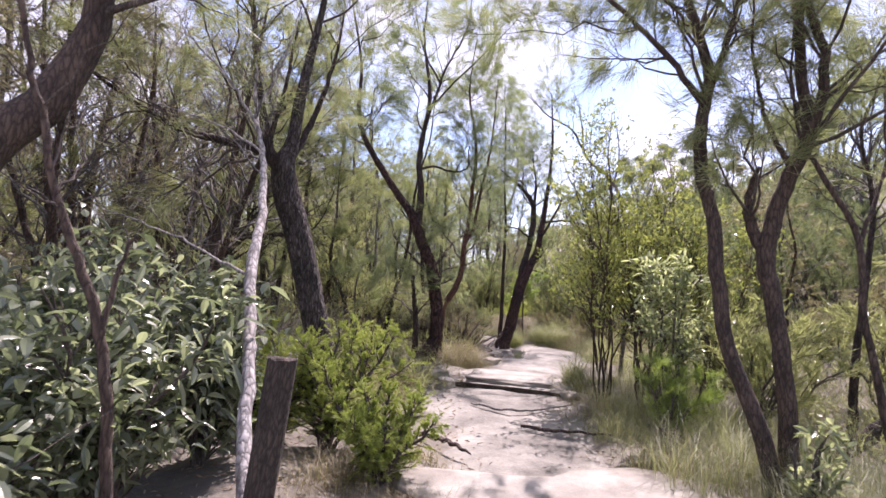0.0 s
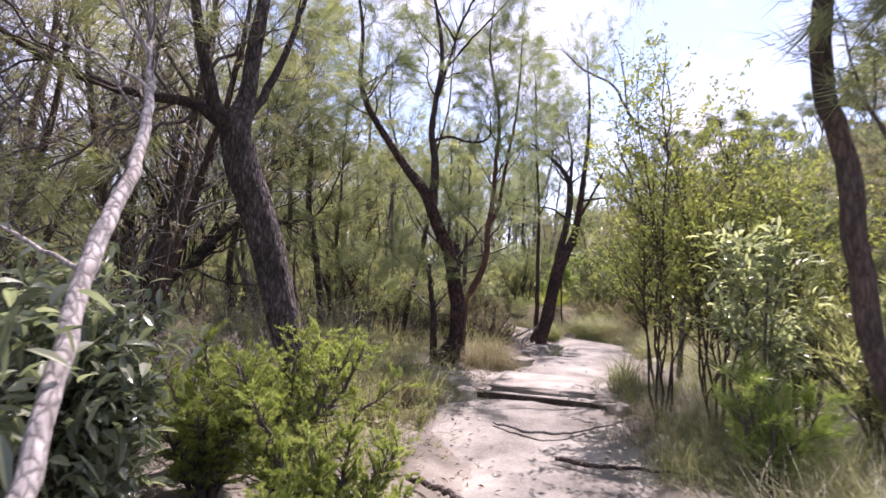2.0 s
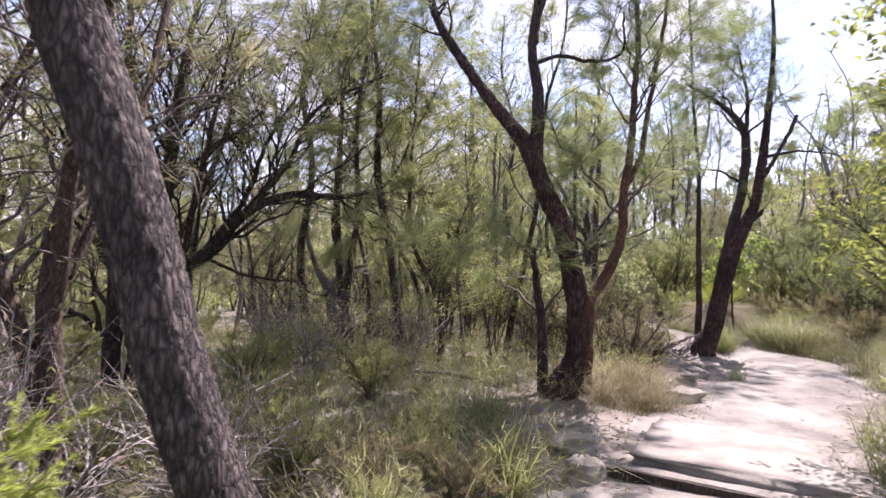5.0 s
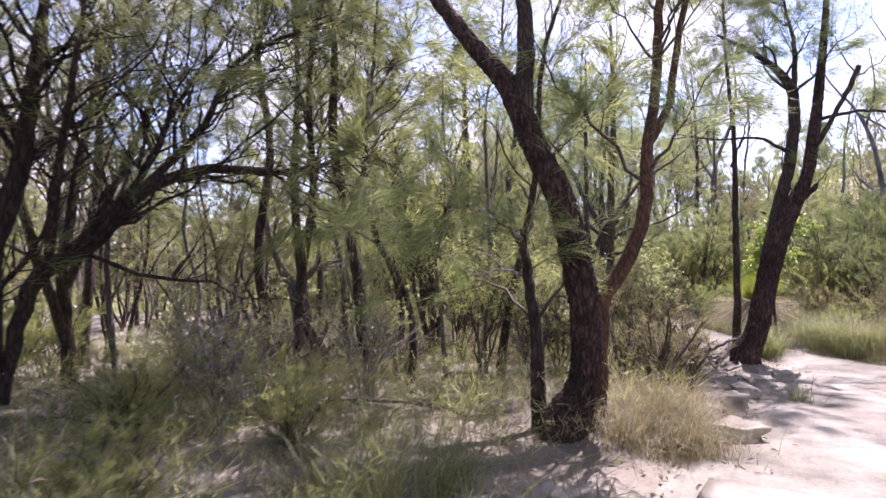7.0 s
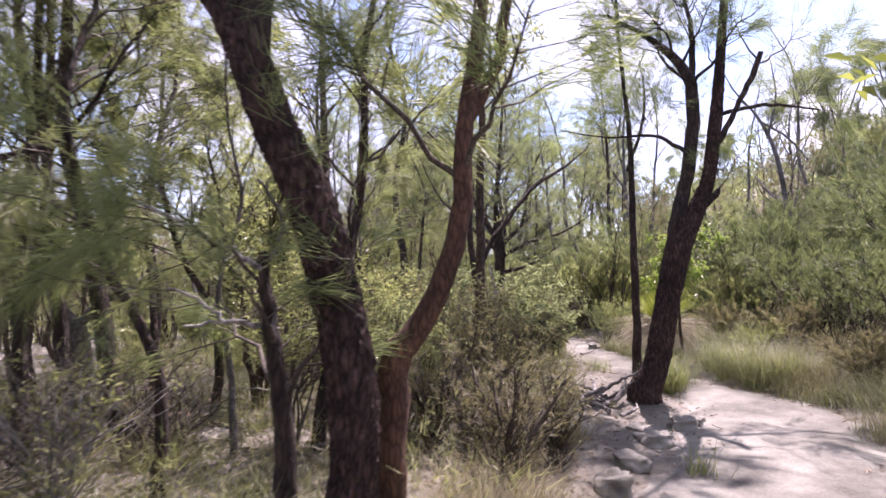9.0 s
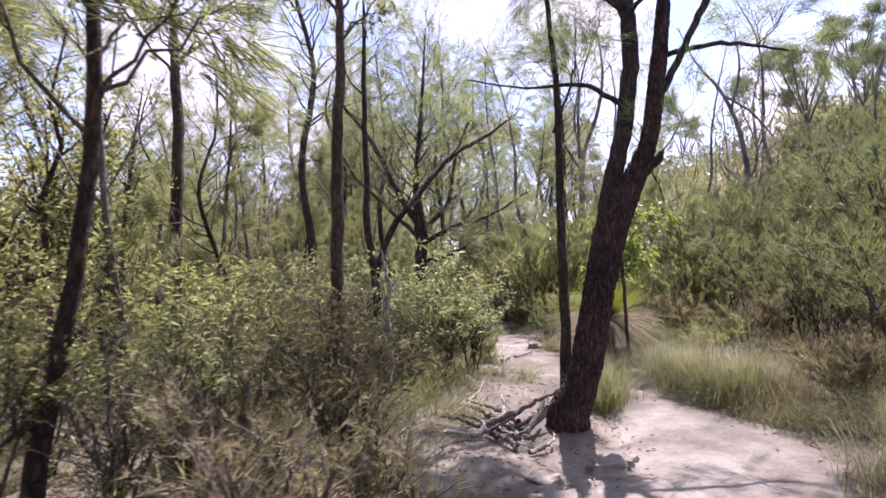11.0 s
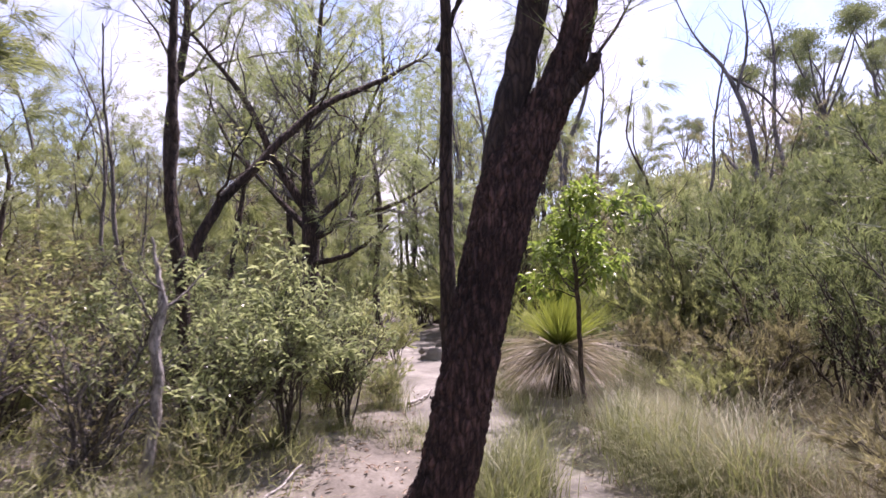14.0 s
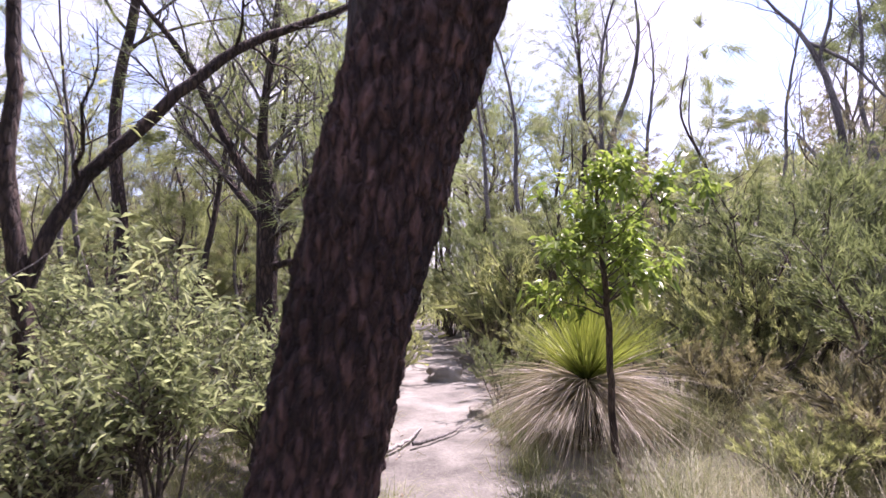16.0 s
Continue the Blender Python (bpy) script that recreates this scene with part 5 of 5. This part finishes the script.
grass("green_grass", "long arching green grass along the track", GRASS_GREEN,
      [(60, (1.95, 3.8, 1.5, 7.0), 0.05, (0.4, 0.8), 220, None, 0.14), (26, (2.3, 3.8, 7.0, 9.5), 0.05, (0.3, 0.6), 160, None, 0.14), (78, (3.2, 6.0, 9.0, 22.0), 0.02, (0.35, 0.95), 230, None, 0.13), (30, (3.0, 4.4, 15.0, 19.0), 0.0, (0.3, 0.7), 200, None, 0.11), (34, (-0.4, 1.4, 14.6, 20.0), 0.0, (0.2, 0.45), 130, None, 0.09), (150, (-6, -0.6, 6.0, 18.0), 0.15, (0.2, 0.5), 70), (60, (-3, 4, 16.5, 30.0), 0.1, (0.25, 0.5), 80), (110, (3.6, 9, 0, 12), 0.3, (0.4, 0.8), 110), (60, (4, 14, 10, 26), 0.3, (0.4, 0.8), 70)], 0.005, 1.25)
grass("dry_grass", "straw-coloured dry grass tufts", GRASS_DRY,
      [(34, (1.7, 3.6, 1.5, 8.5), 0.0, (0.3, 0.6), 100), (26, (-0.9, 0.1, 2.2, 5.0), 0.0, (0.2, 0.4), 120), (36, (3.2, 5.6, 11.0, 20.0), 0.02, (0.35, 0.9), 200, None, 0.12), (16, (0.0, 1.1, 10.2, 13.0), 0.0, (0.25, 0.45), 110), (26, (0.1, 0.75, 10.4, 11.6), 0.0, (0.35, 0.55), 130, None, 0.08), (120, (-5, -0.4, 6.0, 18.0), 0.1, (0.15, 0.35), 60), (30, (1.5, 4.0, 17.5, 22), 0.05, (0.3, 0.5), 80)], 0.0045, 1.25)


def cover(n, box, size, tall, mat, name, label, per=26, keep=None, slim=0.16):
    """Low brush over ground too far or too dense to pick apart: clumps of short sprays."""
    g = Geo()
    x, y = spots.uniform(box[0], box[1], n), spots.uniform(box[2], box[3], n)
    ok = path_at(x, y) > 1.3
    if keep is not None:
        ok &= keep(x, y)
    x, y = x[ok], y[ok]
    at = np.stack([x, y, height(x, y)], 1)
    at = np.repeat(at, per, 0)
    up = rng.random(len(at)) * tall * np.repeat(0.5 + 0.8 * spots.random(len(x)), per)
    off = rng.normal(size=(len(at), 2)) * (0.28 * tall + 0.1) * (1.1 - 0.5 * up / tall)[:, None]
    at[:, :2] += off
    at[:, 2] = height(at[:, 0], at[:, 1]) + up
    way = unit(np.concatenate([off, np.full((len(at), 1), 0.5 * tall)], 1))
    needles(g, at, way, 3, size, size * slim, spread=1.0, droop=0.0, plain=True)
    return tagged(part(name, g, mat), label, "undergrowth", kind="stuff")


cover(240, (3.3, 10, -1, 12), 0.13, 0.6, OLIVE, "slope_cover", "low olive scrub on the bank beside the track", 40, slim=0.07)
cover(480, (5.8, 16, 4, 30), 0.13, 0.55, HEATH, "heath_cover", "low green heath covering the hillside", slim=0.1)
cover(230, (4.3, 7.2, 12, 24), 0.13, 0.4, BROWNISH, "dead_heath", "low dead brown heath along the foot of the slope", 40, slim=0.05)
cover(700, (10, 60, 0, 80), 0.4, 1.5, HEATH, "hill_scrub", "distant green scrub on the hillside", 30)
cover(460, (-8, 0.6, 5.5, 20), 0.12, 0.45, FLOOR, "forest_undergrowth", "low olive undergrowth on the forest floor", 44, slim=0.06)
cover(220, (-9, 0.6, 5.5, 22), 0.12, 0.45, BROWNISH, "dead_bracken", "low brown dead undergrowth on the forest floor", 44, slim=0.06)
cover(620, (-40, 12, 24, 80), 0.4, 1.6, OLIVE, "far_undergrowth", "distant olive scrub under the trees", 30)
cover(1000, (-150, 150, 60, 220), 1.3, 6.0, GUM, "far_woodland", "distant grey-green woodland on the hills", 34)
cover(300, (-160, -40, -60, 60), 1.6, 9.0, GUM, "side_woodland", "distant grey-green woodland to the west", 34)


def litter(n, box, length):
    g = Geo()
    x, y = spots.uniform(box[0], box[1], n), spots.uniform(box[2], box[3], n)
    ok = path_at(x, y) > 1.05 * spots.random(n) ** 0.3
    x, y = x[ok], y[ok]
    z = np.maximum(height(x, y), np.where(path_at(x, y) < 1.2, path_height(x, y), -9)) + 0.008
    ang = spots.random(len(x)) * 6.283
    leaves(g, np.stack([x, y, z], 1), np.stack([np.cos(ang), np.sin(ang), 0.1 + 0 * x], 1), length, length * 0.3, splay=0.12, fold=0.3, droop=0.05, ups=0.05, plain=True)
    return g


tagged(part("leaf_litter", litter(34000, (-7, 6, 0, 26), 0.06), LITTER), "dry curled leaves scattered over the soil", "leaf litter", kind="stuff")


# ---- stones, logs, sticks ----
def stone(x, y, sx, sy, sz, turn, label="pale sandstone rock at the track edge", seed=0, sink=0.35, name="rock", flat=0.0, wild=1.0):
    """A weathered block: a rounded box, cut and worn."""
    bm = bmesh.new()
    bmesh.ops.create_cube(bm, size=1.0)
    bmesh.ops.subdivide_edges(bm, edges=bm.edges[:], cuts=9, use_grid_fill=True)
    for v in bm.verts:
        d = v.co.normalized() * 0.62
        v.co = v.co.lerp(d, 0.4 - flat)
        n1 = noise.noise(v.co * 2.1 + Vector((seed, 0, 0)))
        n2 = noise.noise(v.co * 6.0 + Vector((0, seed, 0)))
        v.co *= 1 + wild * (0.5 * n1 + 0.14 * n2)
        v.co = Vector((v.co.x * sx, v.co.y * sy, v.co.z * sz))
    me = bpy.data.meshes.new(name)
    bm.to_mesh(me)
    bm.free()
    me.materials.append(SANDSTONE)
    me.polygons.foreach_set("use_smooth", [True] * len(me.polygons))
    ob = new(name, me)
    ob.matrix_world = pose(x, y, on_ground(x, y) + sz * (0.5 - sink), 0, 0, turn)
    return tagged(ob, label, "rock", "track-side rocks")


stone(1.2, 4.15, 2.2, 1.0, 0.17, 6, "broad worn sandstone ledge across the track", 3.1, 0.45, "rock_ledge", 0.25)
for i, (x, y, a, b, c, t) in enumerate(((0.02, 8.95, 0.4, 0.3, 0.24, 20), (-0.1, 9.3, 0.3, 0.25, 0.18, 60), (1.0, 11.2, 0.5, 0.3, 0.26, 10), (0.75, 11.6, 0.34, 0.3, 0.2, 40), (1.15, 12.4, 0.35, 0.28, 0.22, 80), (1.3, 12.9, 0.3, 0.26, 0.2, 15),
                                         (1.6, 13.7, 0.36, 0.3, 0.22, 33), (2.0, 14.6, 0.34, 0.26, 0.24, 5), (2.15, 14.75, 0.26, 0.22, 0.18, 70), (1.5, 14.2, 0.3, 0.22, 0.16, 50), (0.3, 23.0, 0.62, 0.3, 0.42, 35), (1.3, 20.9, 0.3, 0.24, 0.2, 20),
                                         (1.95, 8.25, 0.32, 0.24, 0.18, 30), (2.05, 7.7, 0.3, 0.26, 0.16, 75), (-3.2, 13.6, 0.7, 0.5, 0.3, 60), (-4.6, 14.6, 0.9, 0.6, 0.35, 10), (-2.4, 12.8, 0.5, 0.4, 0.2, 80))):
    stone(x, y, a * 0.8, b * 0.8, c * 0.75, t, seed=i * 1.7)


def log(name, label, points, mat, group="", category="log"):
    g = Geo()
    x, y = points[0][0], points[0][1]
    z = on_ground(x, y)
    limb(g, [(a - x, b - y, c, r) for a, b, c, r in points], k=8, rough=0.07, wobble=0.006)
    ob = part(name, g, mat, smooth=True)
    ob.location = (x, y, z)
    return tagged(ob, label, category, group)


def beam(name, label, a, b, z, wide, tall, mat, category):
    """A weathered sawn timber lying from a to b, with worn edges."""
    bm = bmesh.new()
    bmesh.ops.create_cube(bm, size=1.0)
    bmesh.ops.bevel(bm, geom=bm.edges[:], offset=0.12, segments=2, affect="EDGES")
    ln = math.hypot(b[0] - a[0], b[1] - a[1])
    bmesh.ops.bisect_plane(bm, geom=bm.verts[:] + bm.edges[:] + bm.faces[:], plane_co=(0, 0, 0), plane_no=(1, 0, 0))
    for cut in (-0.375, -0.25, -0.125, 0.125, 0.25, 0.375):
        bmesh.ops.bisect_plane(bm, geom=bm.verts[:] + bm.edges[:] + bm.faces[:], plane_co=(cut, 0, 0), plane_no=(1, 0, 0))
    for v in bm.verts:
        x = v.co.x * ln
        wear = Vector((0, noise.noise(Vector((x * 2.5, 0, 3.0))), noise.noise(Vector((x * 3.0, 7.0, v.co.y))))) * 0.012
        v.co = Vector((x, v.co.y * wide, v.co.z * tall)) + wear
    me = bpy.data.meshes.new(name)
    bm.to_mesh(me)
    bm.free()
    me.materials.append(mat)
    ob = new(name, me)
    ob.matrix_world = pose((a[0] + b[0]) / 2, (a[1] + b[1]) / 2, z, 0, 1.0, math.degrees(math.atan2(b[1] - a[1], b[0] - a[0])))
    return tagged(ob, label, category)


beam("timber_step", "weathered timber forming a low step across the path", (0.12, 8.72), (1.9, 8.33), 0.165, 0.05, 0.085, TIMBER, "step")
stone(1.2, 9.3, 1.3, 1.2, 0.1, -12, "flat pale sandstone slab above the timber step", 5.3, 0.58, "rock_slab", 0.34, 0.22)
stone(0.1, 8.62, 0.26, 0.2, 0.2, 40, "dark weathered stone at the end of the step", 8.2, 0.3)
log("stick", "dark fallen stick lying on the sand", [(0.98, 6.45, 0.05, 0.018), (1.15, 6.35, 0.05, 0.02), (1.5, 6.3, 0.05, 0.016), (1.95, 6.2, 0.06, 0.01)], BARK_DARK, "fallen sticks", "stick")
for i in range(46):
    x, y = (spots.uniform(-6, -0.6), spots.uniform(6.5, 17)) if i < 34 else (spots.uniform(0.9, 1.4), spots.uniform(14.8, 15.6))
    if not clear(x, y, 0.0):
        continue
    a, ln, up = spots.uniform(0, 6.283), spots.uniform(0.4, 1.7) * (1.0 if i < 34 else 0.45), spots.uniform(0.0, 0.25)
    r = spots.uniform(0.008, 0.03)
    xs = [(x + math.cos(a + 0.2 * k) * ln * s, y + math.sin(a + 0.2 * k) * ln * s, 0.02 + r + up * s, r * (1.1 - 0.8 * s)) for k, s in enumerate((0, 0.35, 0.7, 1.0))]
    log("stick", "grey fallen branch on the leaf litter", xs, BARK_GREY if i % 3 else BARK_PALE, "fallen sticks", "stick")
log("fallen_log", "dark fallen log leaning in the grass", [(3.9, 5.6, 0.05, 0.09), (4.3, 5.5, 0.35, 0.085), (4.9, 5.4, 0.8, 0.07), (5.4, 5.3, 1.15, 0.05)], BARK_DARK)


def post(x, y, h, w):
    """A split timber post, checked and worn at the top."""
    bm = bmesh.new()
    bmesh.ops.create_cube(bm, size=1.0)
    bmesh.ops.subdivide_edges(bm, edges=bm.edges[:], cuts=5, use_grid_fill=True)
    for v in bm.verts:
        r = Vector((v.co.x, v.co.y, 0))
        if r.length > 1e-6:
            r = r.lerp(r.normalized() * 0.55, 0.55)
        wear = 1 + 0.07 * noise.noise(Vector((v.co.x * 4, v.co.y * 4, v.co.z * 2)))
        v.co = Vector((r.x * w * wear, r.y * w * wear, (v.co.z + 0.5) * (h + 0.2) - 0.2 + 0.02 * noise.noise(v.co * 9)))
    me = bpy.data.meshes.new("timber_post")
    bm.to_mesh(me)
    bm.free()
    me.materials.append(TIMBER)
    ob = new("timber_post", me)
    ob.matrix_world = pose(x, y, on_ground(x, y), 0, 5, 20)
    return tagged(ob, "old split timber post, dark and weathered", "post")


post(-0.8, 2.5, 1.13, 0.125)


STRAPS = []
for k in range(8):
    g = Geo()
    blades(g, np.array([[0.0, 0.0, -0.03]]), 1.0, 0.022, 0.55 + 0.12 * k, n=6)
    STRAPS.append(g.mesh("leaf", GRASS_GREEN))


def strap_plant(x, y, h, label, n=64):
    """A clump of long strap leaves, each leaf a piece of its own."""
    top = thing("strap_plant", (x, y, on_ground(x, y)), label, "plant", "strap plants")
    for k in range(n):
        leaf_ob = new("leaf", STRAPS[k % 8])
        leaf_ob.parent = top
        leaf_ob.location = (rng.normal() * 0.06, rng.normal() * 0.06, 0)
        leaf_ob.rotation_euler = (rng.normal() * 0.08, rng.normal() * 0.08, rng.random() * 6.283)
        z = h * (0.7 + 0.5 * rng.random())
        leaf_ob.scale = (z, z, z)
    return top


for x, y, h in ((-0.3, 8.1, 0.7), (-0.55, 8.4, 0.6), (-1.2, 8.9, 0.6), (2.35, 9.9, 0.55), (1.82, 12.9, 0.32), (0.9, 13.3, 0.35), (-1.9, 7.9, 0.7), (-3.25, 8.1, 0.8), (-3.0, 8.35, 0.7), (-2.7, 8.25, 0.75), (-1.4, 8.85, 0.55), (-1.0, 8.95, 0.6), (-0.72, 9.1, 0.5), (-0.4, 8.35, 0.75), (2.15, 9.15, 0.5), (2.35, 9.45, 0.6), (2.2, 8.75, 0.4)):
    strap_plant(x, y, h, "clump of long green strap leaves")
for i, (x, y, a, ln, r) in enumerate(((0.95, 15.0, 0.6, 1.0, 0.018), (1.1, 15.2, 1.3, 0.9, 0.025), (1.0, 15.3, -0.2, 1.1, 0.03), (1.3, 15.1, 1.9, 0.8, 0.02), (1.2, 15.4, 0.2, 0.8, 0.022), (0.8, 19.1, 1.2, 1.6, 0.02), (1.0, 19.4, 0.9, 1.3, 0.018), (0.6, 15.5, 0.9, 1.2, 0.015), (1.35, 15.35, 0.8, 0.7, 0.03))):
    up = 0.12 + 0.1 * (i % 3)
    log("stick", "bleached dead branch in a small heap", [(x + math.cos(a + 0.3 * s) * ln * 0.6 * s, y + math.sin(a + 0.3 * s) * ln * 0.6 * s, r + 0.03 + (up * s if y < 18 else 0), r * (1.1 - 0.7 * s)) for s in (0, 0.3, 0.65, 1.0)], BARK_PALE if i % 2 else BARK_GREY, "fallen sticks", "stick")

for x, y, h, n in ((2.15, 16.35, 0.6, 420), (2.3, 16.75, 0.55, 360), (2.05, 16.8, 0.6, 360), (2.25, 17.3, 0.5, 300), (2.3, 18.3, 0.45, 300), (2.1, 19.1, 0.4, 260), (1.95, 19.8, 0.45, 300), (1.7, 20.5, 0.4, 260), (0.6, 18.9, 0.4, 260), (0.35, 19.7, 0.4, 260), (3.6, 16.5, 0.7, 420), (3.3, 17.0, 0.7, 420), (3.0, 17.5, 0.65, 400)):
    g = Geo()
    blades(g, np.stack([rng.normal(size=n) * 0.1, rng.normal(size=n) * 0.1, np.full(n, -0.03)], 1), h, 0.006, 0.9, n=5)
    ob = part("grass_tussock", g, GRASS_GREEN)
    ob.location = (x, y, on_ground(x, y))
    tagged(ob, "soft green grass tussock beside the track", "grass", "grass tussocks")


def span(name, label, points, mat, group=""):
    """A fallen branch held up by the scrub around it; points in world coordinates."""
    g = Geo()
    x, y, z = points[0][:3]
    limb(g, [(a - x, b - y, c - z, r) for a, b, c, r in points], k=8, rough=0.07, wobble=0.01)
    ob = part(name, g, mat, smooth=True)
    ob.location = (x, y, z)
    return tagged(ob, label, "log", group)


tree("dead_tree", "dark snapped dead tree in the hillside scrub",
     [[(4.75, 22.7, 0.6, 0.06), (4.72, 22.65, 1.5, 0.055), (4.65, 22.6, 2.3, 0.05), (4.5, 22.5, 2.62, 0.045)],
      [(4.55, 22.5, 2.58, 0.045), (4.3, 22.41, 2.65, 0.05), (3.9, 22.45, 2.73, 0.052), (3.54, 22.49, 2.84, 0.05), (3.2, 22.52, 3.1, 0.03)]], BARK_DARK, (5, 0.5), (8, 0.3), bough_bark=BARK_DARK)
span("fallen_branch", "bleached fallen branch lying on the hillside scrub", [(6.67, 27.6, 4.95, 0.03), (7.07, 27.48, 4.33, 0.045), (7.58, 27.32, 3.82, 0.045), (8.0, 27.2, 3.2, 0.05), (8.3, 27.1, float(height(8.3, 27.1)) - 0.1, 0.05)], BARK_PALE)
span("stump", "broken grey stump leaning on the forest floor", [(-4.55, 14.0, float(height(-4.55, 14.0)) - 0.1, 0.12), (-4.66, 13.97, 0.2, 0.1), (-4.74, 13.92, 0.6, 0.09), (-4.76, 13.92, 0.75, 0.05)], BARK_PALE)
log("stick", "thin crooked root crossing the sand", [(0.46, 7.46, 0.03, 0.012), (0.75, 7.2, 0.035, 0.016), (1.0, 7.1, 0.035, 0.015), (1.4, 7.35, 0.03, 0.012), (1.85, 7.75, 0.04, 0.008)], BARK_GREY, "fallen sticks", "stick")
log("stick", "dark dead root at the edge of the sand", [(-0.2, 5.6, 0.06, 0.02), (0.03, 5.45, 0.05, 0.022), (0.2, 5.25, 0.05, 0.02), (0.33, 5.08, 0.03, 0.008)], BARK_DARK, "fallen sticks", "stick")
